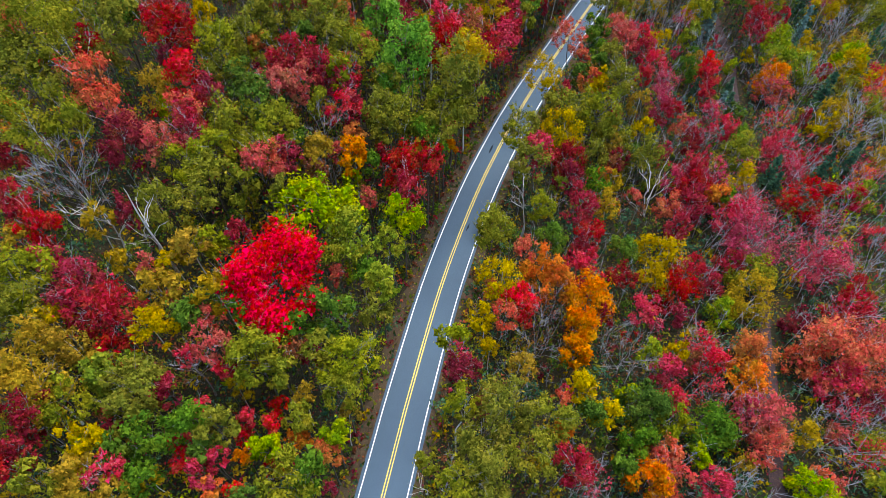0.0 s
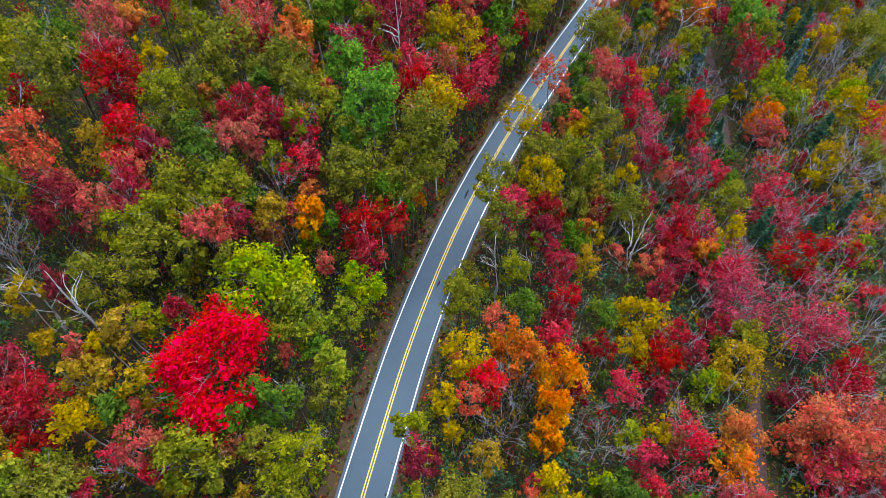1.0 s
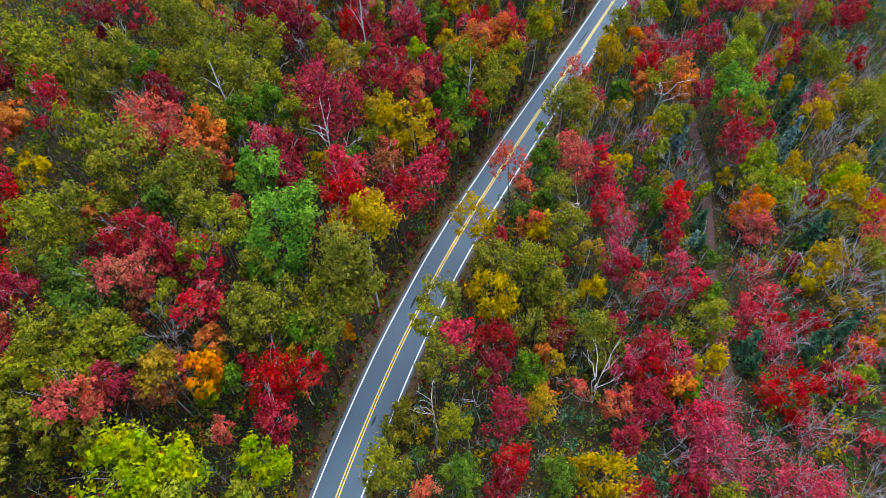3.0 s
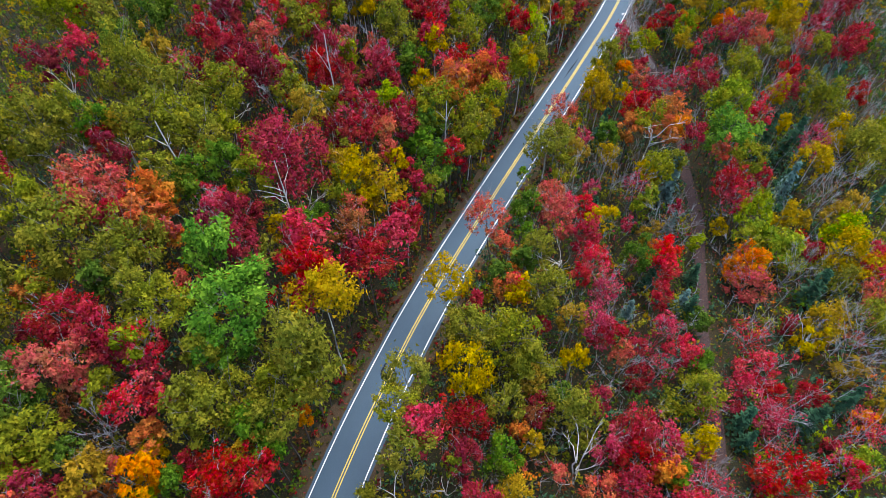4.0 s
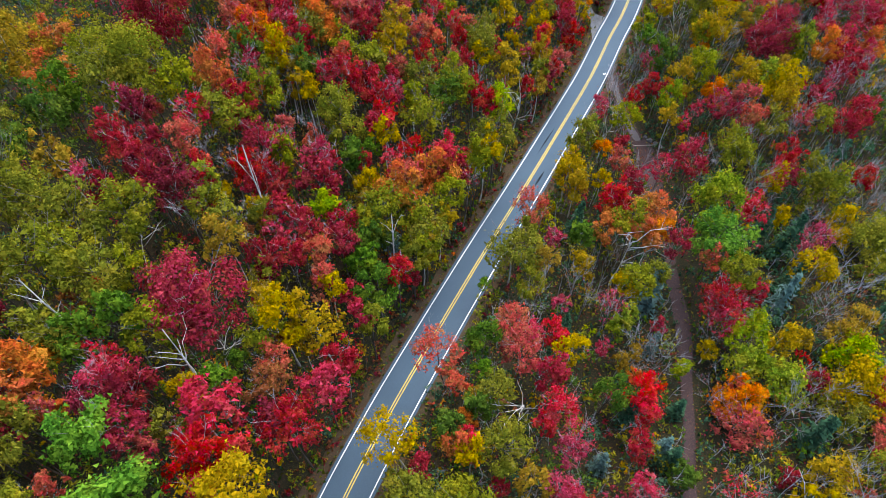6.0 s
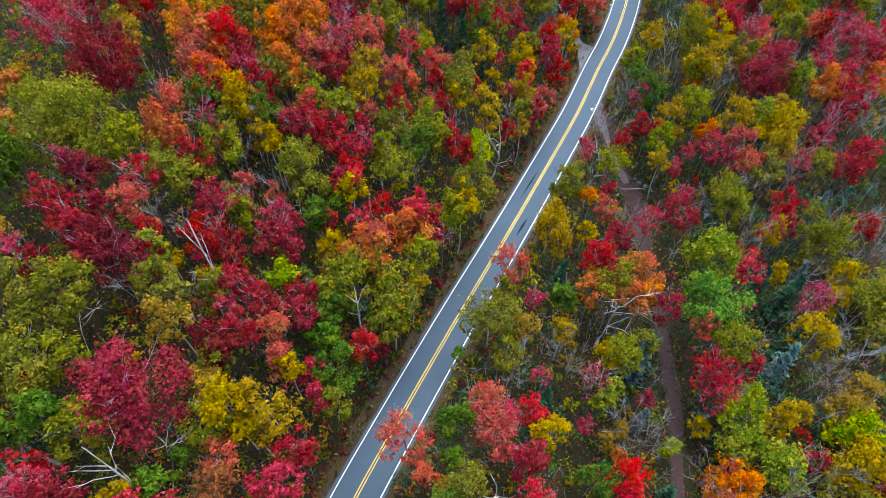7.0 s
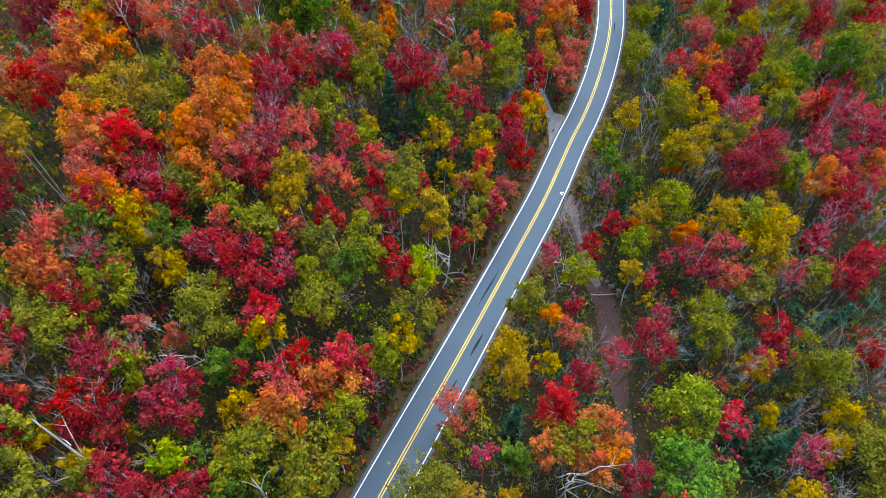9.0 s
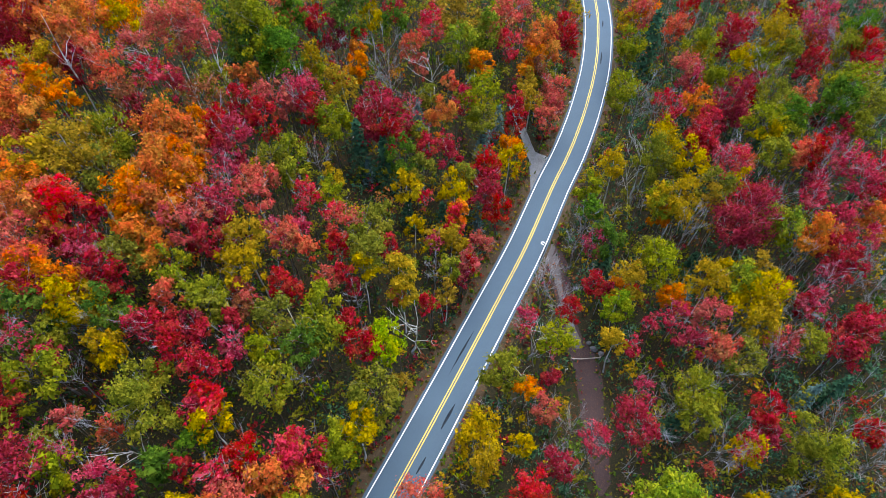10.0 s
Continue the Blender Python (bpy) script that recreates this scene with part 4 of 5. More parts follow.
grove("orange", [
    (-2.4, 175.9, 2.2, 15.6), (-6.6, 176.2, 2.5, 19.2), (-44.5, 177.7, 2.7, 15.1), (88.4, 180.4, 1.8, 9.6), (87.8, 181.6, 2.2, 11.3), (6.5, 183.7, 3.4, 16.2),
    (-7.4, 184.4, 2.3, 17.6), (-9.7, 184.4, 2.9, 20.7), (78.5, 184.5, 1.8, 9.4), (6.1, 187.1, 3.1, 17.2), (3, 188.2, 3.5, 18.4), (-12, 188.9, 2.9, 21.1),
    (2.1, 189, 2.4, 18.8), (111.8, 190.8, 3.1, 15.7), (114.7, 190.9, 2.5, 13.9), (9.3, 191.4, 2.4, 17.4), (125.1, 193.7, 3, 12.9), (-16.5, 194.8, 2.4, 19),
    (6.1, 195.2, 3.8, 18.3), (9.4, 195.6, 3, 18), (-26.3, 197.5, 3.2, 21.9), (51.9, 198.8, 2, 9.8), (89.3, 199.3, 2, 11.4), (2.4, 199.9, 2.5, 17.2),
])
grove("orange", [
    (9.2, 201.3, 3.1, 18.5), (4.8, 202, 3.8, 18.9), (9.1, 206.5, 2.1, 16.1), (-18.3, 206.6, 4.2, 21.3), (-14.6, 209.2, 3.3, 21.4), (63.1, 215.9, 2.3, 11),
    (49.8, 220.1, 2.5, 11.4), (-19.9, 220.3, 2.4, 18.9), (-15.2, 221.6, 3.3, 21.4), (104.5, 225, 2.3, 11.7), (11.9, 227, 1.9, 11.5), (8.7, 227, 1.9, 12.1),
    (102.9, 227.6, 3.2, 13.3), (-20.6, 228.5, 5, 21.3), (-16.5, 231.9, 3.8, 21.4), (32.3, 232, 2.2, 9.8), (58.4, 237.2, 2.3, 11.1), (31.8, 238.2, 1.8, 8.9),
    (71.3, 243.8, 3.2, 8.6), (-16.6, 245.8, 4.2, 13), (72.2, 247.3, 3.8, 9.7), (136, 250.6, 2.5, 12.4), (100.5, 261.4, 3, 12.8),
])
grove("gold", [
    (-37.5, 19, 1.9, 10.1), (-40.2, 19.8, 2.3, 11.2), (-34.4, 20.8, 1.4, 8.7), (-42.4, 23.7, 2.2, 10.4), (12.6, 24.1, 1.5, 12), (42.7, 26.7, 1.4, 2.8),
    (28.7, 29.6, 1.3, 3.7), (-48.1, 29.9, 3.3, 9.6), (-10.9, 30.3, 1.2, 12.9), (51.7, 31.1, 1.9, 4.5), (-51.8, 31.7, 3.3, 9.9), (-26.6, 32.4, 1.4, 9.6),
    (22.3, 32.5, 2.3, 9.4), (-19, 32.6, 1.4, 11.1), (-43.7, 35.1, 1.7, 8.6), (19.3, 35.2, 2.3, 11.2), (-47.2, 36.2, 2.5, 9.2), (-51.7, 36.3, 2.6, 9.8),
    (10.8, 38.4, 2, 12.2), (-52.8, 39.5, 1.9, 8.5), (-37.5, 39.5, 2.6, 10.2), (-51, 40.1, 2.2, 8.2), (7.1, 42.9, 1.5, 10.4), (-30.1, 44.1, 2.4, 13),
])
grove("gold", [
    (36.4, 44.1, 1.9, 5.5), (-38.3, 44.9, 2.3, 10.6), (6.4, 47, 2.1, 11.7), (-37.9, 50, 1.9, 10.1), (-45.2, 50.5, 1.8, 8.9), (-60.3, 52.3, 2.1, 10),
    (-35.5, 52.3, 2.4, 12.1), (8.4, 53.6, 3.5, 12.7), (52.7, 54.1, 4.1, 3.7), (-50.8, 56.3, 1.9, 9.8), (34.8, 57.2, 2.5, 5.8), (38.2, 63.5, 4, 5.4),
    (-20, 71.2, 2.4, 14.8), (29.6, 73.2, 2.7, 6.9), (-20.6, 74.3, 1.8, 13.5), (-15.7, 75.3, 1.5, 11.9), (-4.8, 75.7, 1.6, 16.1), (57, 81.2, 2.8, 4.8),
    (-47.1, 81.4, 2.6, 13.5), (33.1, 81.6, 1.7, 5), (88.5, 88.5, 2.6, 2.4), (33.9, 90.4, 2, 6.8), (24.1, 92.3, 4, 9.2), (85.1, 93, 2.4, 2.2),
])
grove("gold", [
    (40.4, 93.4, 2.2, 7.5), (5, 94.2, 4.3, 23), (80.8, 98.7, 2.4, 3), (40.6, 99.7, 2.3, 9.2), (-44, 100.3, 2.2, 16.7), (84.1, 102.4, 3.7, 3.3),
    (32.4, 103.9, 2.3, 10.3), (-4.1, 107.5, 2, 15.6), (33.1, 113.4, 1.5, 9.3), (93.5, 115.5, 4.7, 4.2), (8.2, 118.7, 1.6, 12.1), (48.1, 119.1, 2.6, 10.8),
    (5.8, 119.6, 3.4, 15.5), (57, 120.1, 1.5, 5.6), (11, 120.3, 3.3, 15.5), (3.6, 121.7, 2.3, 15.8), (59.3, 121.8, 1.4, 5.6), (71, 122.3, 1.6, 4.6),
    (-30.2, 122.9, 1.9, 15.7), (82.9, 122.9, 2.8, 6), (93.8, 123.9, 2.9, 4.5), (88.2, 124.2, 1.7, 4.1), (11.3, 127.3, 2, 13.5), (99.1, 128.2, 3.1, 3.6),
])
grove("gold", [
    (-2.1, 129.4, 2.7, 15.4), (59, 131.4, 2.3, 10.1), (91.8, 134.7, 3.3, 9.3), (51.8, 136.1, 2.3, 10.2), (46.8, 137, 2.6, 10.3), (25.6, 137.8, 2.4, 14.2),
    (-0.9, 138, 1.8, 12), (14.1, 142, 1.3, 8.8), (-7.2, 142.1, 1.6, 10.7), (30.2, 142.2, 1.7, 14.5), (2.5, 143.7, 1.1, 8.2), (-30.3, 144, 2.4, 16.8),
    (101.5, 145, 2.6, 3.8), (14.9, 145.7, 1.6, 10.6), (16.3, 147.2, 1.9, 12.6), (104.3, 148.6, 3.2, 3.8), (91.9, 148.8, 1.9, 7.3), (53.9, 155.2, 2.5, 9.4),
    (90.9, 155.5, 2.6, 9.3), (39.2, 157, 2.4, 16.5), (18.5, 157.2, 2.3, 13.1), (59.6, 158.8, 1.8, 7.6), (53, 159.4, 4, 8.5), (-59.6, 163.2, 4.1, 14.8),
])
grove("gold", [
    (45.8, 165.1, 1.4, 9.4), (5.3, 165.9, 1.7, 13.5), (3.8, 167.4, 2.2, 13.6), (-0.5, 171.6, 3.1, 16.5), (0.1, 172.8, 2.1, 14.6), (75.2, 173.1, 2.3, 10.3),
    (-52.1, 173.7, 5.7, 15.2), (98.8, 175.2, 3.6, 12.4), (99.2, 178.2, 4.4, 12.8), (19.6, 179.5, 2.9, 14.2), (42.3, 180.1, 2, 12.8), (16.4, 181.5, 2, 12.6),
    (92.4, 182.3, 3.2, 13.5), (36.2, 182.5, 1.9, 12.8), (49.5, 182.9, 1.7, 10.5), (3.8, 183.3, 2, 15.2), (41.5, 183.8, 2.3, 14.1), (19.6, 183.8, 3.4, 14),
    (79.8, 184.6, 2.9, 12.5), (102.4, 184.9, 2.6, 12.8), (95.9, 185.1, 2.3, 12.6), (-20.6, 185.6, 2.5, 19), (-23.4, 188.6, 2.3, 19.2), (50.7, 192.7, 2.2, 10.3),
])
grove("gold", [
    (52.2, 193.3, 1.8, 8.4), (47.7, 194, 1.6, 8.7), (-11.1, 194.8, 3, 21.1), (43.9, 195, 1.6, 9.4), (-5.3, 196.6, 3.5, 20.4), (-9, 197.7, 4.6, 20.6),
    (91.4, 199.9, 4.1, 15.3), (-3.3, 200.4, 2.1, 17.9), (98, 200.5, 2.7, 14.2), (42.9, 200.9, 2.2, 10.5), (30.1, 202.2, 1.8, 10.2), (51, 203, 2.6, 9.9),
    (103.6, 203.1, 2.5, 14.6), (54.3, 206.2, 1.9, 8.5), (96.3, 207.6, 3.4, 15.9), (82.2, 209.4, 3.1, 14.5), (62.2, 212, 2.7, 10.7), (112.1, 213.5, 2.5, 14.7),
    (90.7, 214.6, 3.5, 15.4), (-20.9, 218.5, 3.6, 21.5), (31, 222.6, 2.9, 12.9), (68, 230.2, 2.7, 9.7), (24.6, 231.8, 2.6, 11.8), (-11, 234.3, 2.8, 18.9),
])
grove("gold", [
    (68.1, 236.9, 2.1, 7.8), (114.2, 239.5, 3.1, 13.7), (57.1, 242, 1.8, 6.8), (107.9, 243.2, 2.8, 13.3), (123.8, 245.1, 4.7, 15.8), (34.6, 246.9, 2.3, 11.8),
    (53, 250, 4.5, 11.8), (92.1, 259.9, 3.3, 11.9),
])
grove("gold_thin", [
    (20.7, 105.8, 3.8, 12),
])
grove("olive", [
    (-45.7, 20, 2, 9.6), (-19, 21.1, 2.9, 14.8), (3.1, 21.9, 3.1, 14.4), (6.5, 23.2, 3.5, 15), (-1.9, 25.1, 1.5, 11.5), (11.1, 25.6, 3, 13.9),
    (-26.8, 26.4, 2.2, 12.4), (4.7, 27.7, 3.4, 14.4), (-38.3, 28, 2.3, 10.1), (-17.6, 29, 1.9, 13.7), (-45.2, 29.2, 2.8, 9.9), (61.3, 29.7, 2.5, 3.6),
    (13.8, 30.3, 3.3, 13.4), (-38.1, 31.1, 3.5, 9.6), (8.5, 31.4, 3.7, 14.7), (2.6, 32.1, 2.1, 14.9), (32.9, 32.4, 2.7, 5), (-12.8, 32.5, 2.6, 16.6),
    (-20.5, 34.3, 2.1, 14.9), (-23.8, 35.6, 3.4, 13.7), (-12, 36.2, 3.6, 17.5), (-16.1, 37.5, 2.4, 16), (-55, 41, 3.5, 9.5), (1.1, 41.4, 2.4, 14.5),
])
grove("olive", [
    (-7.7, 44.4, 2, 15.6), (-56.5, 45.4, 4.3, 10), (-33.8, 53.3, 2.2, 11.1), (-41.3, 58.7, 3.1, 12.1), (55.4, 59.8, 3.9, 3.5), (-37.1, 60.4, 2.7, 12.9),
    (7.8, 62.8, 3.2, 13.9), (-24.8, 62.9, 2, 12.6), (-30.8, 63.8, 2.3, 12.2), (-35.6, 64.5, 3.2, 13), (-39.1, 66.7, 2.9, 13.2), (-63, 69, 4.1, 15),
    (-34.9, 69.3, 3.3, 13.5), (17.1, 69.7, 2.5, 12.1), (-29, 70.3, 2.8, 14.2), (-57.8, 72.3, 3.3, 14.5), (-27.8, 72.4, 2.1, 15.2), (8.4, 72.8, 3.2, 3),
    (-34.4, 73.6, 2.5, 14.7), (-26.6, 75.1, 3.4, 15), (-33.8, 76.1, 3.4, 14.8), (14.4, 77.7, 3.3, 15), (2.1, 78.6, 2.8, 20.8), (-7.7, 79, 3.6, 17.8),
])
grove("olive", [
    (-66.4, 79.9, 4.9, 17.1), (-11, 80.5, 2.4, 18), (-21.6, 81.1, 2.1, 14.8), (-4.8, 81.5, 3.2, 19.5), (-0.2, 82.9, 3.2, 21.1), (13.6, 83.4, 2.6, 15.2),
    (-10.2, 84.4, 2.4, 19.3), (39, 85.1, 4.3, 6.1), (-36.7, 85.6, 2.5, 16.3), (5.4, 85.6, 4.6, 23.6), (-17.1, 85.8, 2.1, 18.4), (29.5, 86.4, 3, 7.8),
    (7.5, 86.9, 2.1, 16.2), (-65.3, 87.1, 5.6, 19.6), (1.1, 88.8, 2.9, 22.7), (59.2, 89.1, 4, 5), (-38.4, 89.1, 3.6, 16.6), (-16.2, 90.5, 3.8, 18.8),
    (-34.6, 92.2, 3.2, 17.2), (-55.7, 92.3, 5, 19), (34, 92.4, 4.1, 7.3), (-32.1, 93, 2.2, 15.4), (-18.3, 93.9, 2.6, 19.1), (31.2, 96, 4.7, 8.9),
])
grove("olive", [
    (-23.9, 97.9, 2.8, 17.7), (-20.7, 97.9, 2.4, 18.2), (24.5, 98, 4.1, 9.8), (-20.3, 100.3, 3.6, 18), (-29.3, 100.6, 4.5, 18.3), (92.2, 101.7, 3.8, 3.4),
    (-4.4, 103.8, 1.7, 16.5), (36.8, 104.4, 3.6, 11.4), (-71.7, 104.6, 4.6, 13.2), (-38.6, 107.1, 3, 18.6), (89.4, 110.8, 3.2, 3.5), (-18.7, 111.8, 2.5, 17.2),
    (35.4, 112.5, 2.8, 12.5), (-21.3, 114, 2.2, 17.5), (-8.1, 115.3, 3.2, 16.9), (3.2, 117.8, 2.5, 16), (-40.3, 120.5, 4.2, 18.4), (-49.4, 121.6, 5.1, 19.4),
    (17.2, 123.1, 2.3, 14), (-57.4, 123.3, 3.5, 21), (-25.2, 123.3, 4.1, 16.7), (-17.6, 123.4, 4, 16.5), (-35.7, 123.9, 3.7, 17.9), (-13.6, 124.2, 2.3, 14.9),
])
grove("olive", [
    (-22.1, 125.9, 3.7, 16.8), (3.2, 126.5, 2, 13.6), (-22.6, 130.9, 4.3, 17), (59.7, 131.9, 2.9, 11.8), (77.2, 132.2, 3, 13.1), (-17.1, 132.7, 3.8, 16.2),
    (43.2, 132.8, 2.5, 10.6), (64, 132.8, 2.1, 11.4), (-3.3, 134, 2.1, 14.6), (-27.5, 134.1, 3.5, 17.9), (25.1, 134.5, 2, 14.2), (29.5, 134.9, 2.4, 14.6),
    (-33.4, 135.4, 3.9, 18.6), (-5.9, 136.2, 2.5, 14.8), (1, 136.3, 1.8, 12.3), (17.1, 137.1, 2.1, 14.9), (27.1, 138.3, 3, 16), (19, 141, 3.5, 14.5),
    (106.9, 142.1, 5.6, 5.1), (25.3, 142.1, 3.4, 15.3), (62.3, 143.3, 3.1, 13.4), (43.8, 145.1, 2, 7.5), (111.3, 146.2, 4.1, 3.7), (30.2, 147.1, 2.6, 16.2),
])
grove("olive", [
    (-40.5, 149.5, 2.8, 18.2), (2.4, 151.1, 2.2, 11.6), (-46.4, 152.5, 4.7, 21.3), (37.3, 153.6, 2.3, 16.4), (-7, 153.9, 2.9, 15.2), (102.7, 154.8, 4.1, 6.3),
    (0.2, 154.8, 1.8, 12.2), (34.6, 155.8, 2.7, 16.1), (-9.8, 156.5, 2.4, 17), (-24.7, 157.7, 3.7, 20.1), (42.2, 158.4, 1.9, 13), (-15.5, 158.5, 3.4, 18.4),
    (100.9, 158.9, 3, 9.2), (11.3, 159, 3.8, 14), (85.4, 159.9, 3, 11.8), (-2.3, 161.1, 3, 15.3), (24.7, 161.6, 2.7, 15.4), (-21.1, 161.8, 5.8, 20.8),
    (-52.8, 162.6, 6, 15.3), (39.9, 162.6, 3.2, 15.7), (10.5, 163, 2.6, 14.8), (85.5, 163.7, 3.5, 11.8), (24.2, 167.5, 2.1, 13.3), (-2.6, 167.9, 2.1, 15.2),
])
grove("olive", [
    (58.1, 169.2, 3.4, 9.5), (94.8, 169.8, 3, 12.2), (30.8, 171.2, 2.9, 14.8), (-34.8, 171.5, 3.5, 15), (25.4, 172.3, 2.8, 14.4), (15.5, 172.5, 2.2, 14.6),
    (107, 173, 2.7, 10.4), (15.7, 174.6, 3.2, 14.1), (66.8, 175, 2.9, 11.2), (30.4, 175.6, 2.3, 14.6), (9.6, 179.4, 2.6, 15.4), (3.5, 181, 2.7, 16.8),
    (43.1, 184.5, 2, 12.2), (37.1, 185.9, 2.7, 14.1), (85.3, 186.5, 3.8, 13), (49.6, 187.5, 1.9, 11.6), (35, 188.9, 2, 12.3), (84.8, 189.7, 2.5, 12.1),
    (36.8, 190.7, 3.3, 13.3), (106.1, 192.1, 2.4, 14.4), (39.3, 193.5, 2.1, 11.7), (-0.7, 194, 2.9, 19.5), (29.8, 197.8, 2.1, 12.2), (89.6, 198.8, 2.6, 13.6),
])
grove("olive", [
    (-1.7, 201, 3.5, 19.8), (98.5, 201.3, 3.1, 16.4), (20.8, 201.4, 2.5, 15.5), (24, 201.6, 2.2, 13), (89.6, 202.9, 2.4, 13.7), (23.1, 203.9, 2.6, 14.6),
    (76.8, 206.1, 2.4, 11.5), (45.9, 206.3, 2.1, 10.7), (53.2, 207.2, 2.3, 9.9), (110.4, 208.1, 3.3, 17.1), (92, 208.7, 2.5, 13.7), (88.7, 210.2, 3.6, 15.3),
    (116.7, 214.5, 2.8, 14.9), (29, 214.8, 3, 12.9), (30.8, 215.3, 2.4, 11.3), (44.9, 215.9, 1.8, 9.5), (111.3, 216.4, 3.7, 16.5), (130.6, 216.5, 2.9, 15.2),
    (132.8, 219.5, 3.8, 17.5), (57.1, 220.6, 2.5, 11.2), (7.3, 222.4, 2.9, 14.7), (115.5, 225.1, 3.7, 16.3), (57.9, 225.6, 3.7, 12.5), (46.6, 225.9, 2.1, 9.9),
])
grove("olive", [
    (132.5, 226.4, 4.4, 17.5), (25.7, 229, 2.1, 10), (86.2, 229.3, 2.5, 12.8), (87.5, 231.9, 3.5, 14.4), (111.5, 234.6, 2.7, 13.6), (14.7, 236, 5.1, 15.5),
    (107.5, 237.3, 3, 13.1), (10.5, 237.4, 4.7, 17.2), (121.3, 239.2, 3.2, 14.3), (72.3, 240.8, 2.6, 8.6), (138.6, 240.9, 3.6, 14.6), (126.1, 242.7, 3.5, 14.3),
    (107.8, 244.9, 3.7, 15), (93.9, 248.6, 3.1, 12.2), (91.8, 249.1, 2.6, 10.2),
])
grove("olive_thin", [
    (14.5, 88.7, 3.4, 13.7), (40.6, 138.6, 4.3, 11.3),
])
grove("lime", [
    (49.1, 23.9, 2.6, 4.2), (60.6, 24.2, 2.2, 3.2), (-21.1, 24.6, 1.9, 12.5), (-13.3, 27.4, 1.9, 14.4), (36, 27.7, 1.8, 4.4), (-42, 33.1, 2.3, 9.7),
    (-40.2, 35.9, 1.3, 7.5), (27.1, 36.6, 1.6, 5.4), (31.5, 42.7, 2, 6.3), (-8.6, 48.8, 2.3, 17.6), (46.5, 52.6, 2.6, 2.7), (-13.5, 55.9, 3.8, 16.1),
    (-8.4, 57.9, 1.9, 14.5), (-19.4, 58.5, 5.1, 15.4), (-6.7, 61.6, 2.7, 16.1), (-15.1, 70.4, 1.5, 11), (21.5, 77.4, 1.6, 8.8), (79.9, 78.8, 2.8, 2.5),
    (-45.5, 79.1, 1.7, 11.1), (-3.8, 85.9, 1.2, 13.2), (80, 115.6, 4.1, 4.6), (68.9, 119.1, 1.6, 4.1), (76, 119.5, 3, 6), (94.5, 120.4, 3.9, 4.1),
])
grove("lime", [
    (77.6, 123.3, 3.8, 7.3), (56.5, 124.9, 1.6, 7.2), (57.4, 126.2, 2.2, 8.8), (10.1, 140.2, 2.3, 13.8), (-9.7, 142.3, 2.2, 13.1), (9.9, 144.1, 1.4, 9.9),
    (73.3, 144.7, 2.1, 11), (77.8, 147.8, 4, 13.8), (40.7, 170.2, 2.8, 15), (78, 179.5, 2.6, 10.7), (98.3, 182.5, 2.9, 13.9), (107.3, 191.9, 3.3, 16.1),
    (53.9, 241.5, 3.2, 10.5), (60, 249, 3.4, 9.1),
])
grove("green", [
    (-23.2, 19.1, 1.6, 12.6), (-34.4, 20.4, 1.9, 10.1), (-16.4, 21.7, 2, 16), (-38.5, 23.5, 1.9, 9.4), (-28.6, 24, 1.9, 10.7), (-34.3, 25.3, 2.6, 10.5),
    (24.9, 26.3, 2.1, 6.7), (-30.8, 27.1, 2.2, 11.4), (27.1, 29.4, 2.6, 6.5), (20.3, 31.7, 2.1, 9.3), (38.7, 31.8, 3.8, 4.5), (29.1, 34.6, 3.9, 5.9),
    (-20.1, 39.9, 2, 13.4), (-32.9, 41, 2.2, 12), (-26.6, 42.1, 2, 12), (-16.6, 43.8, 3, 16.1), (-12.1, 51.2, 1.7, 15.3), (18.2, 62, 2.8, 12.3),
    (31.8, 63.1, 2.8, 7.1), (-12.4, 72.5, 1.6, 13.6), (-23.4, 74.6, 1.6, 13.6), (0.7, 75.7, 2, 17.2), (53.1, 76.8, 2.1, 4.2), (-3.8, 77.9, 2.4, 18.9),
])
grove("green", [
    (-29.9, 78.5, 3.2, 16), (28.7, 78.9, 2.5, 8.1), (-32.2, 82.4, 2.7, 16.4), (-45.9, 86.1, 1.7, 12.3), (37.5, 88.4, 2, 6.4), (-8.9, 88.4, 1.2, 12.8),
    (63.3, 94.3, 2.2, 4.6), (-24.9, 95.1, 2.3, 16), (65.1, 102.4, 2.1, 4.5), (-60.7, 102.5, 4.7, 14.8), (29.2, 107.9, 2.3, 10.7), (-0.4, 110.6, 2.1, 14.8),
    (33.6, 110.7, 2.3, 10.8), (-16.3, 113.2, 3, 17), (53.4, 113.7, 2.9, 8.2), (0.6, 113.9, 1.4, 12.4), (34, 116.5, 1.8, 11.3), (-13, 117.4, 2.4, 17),
    (34.2, 121.3, 2.6, 12.6), (-32.2, 122.9, 2.5, 17.9), (18.5, 127.2, 2.9, 15.9), (16.4, 132.5, 2.4, 13.3), (33.3, 134.6, 1.2, 7.9), (16.3, 137, 2.1, 14.6),
])
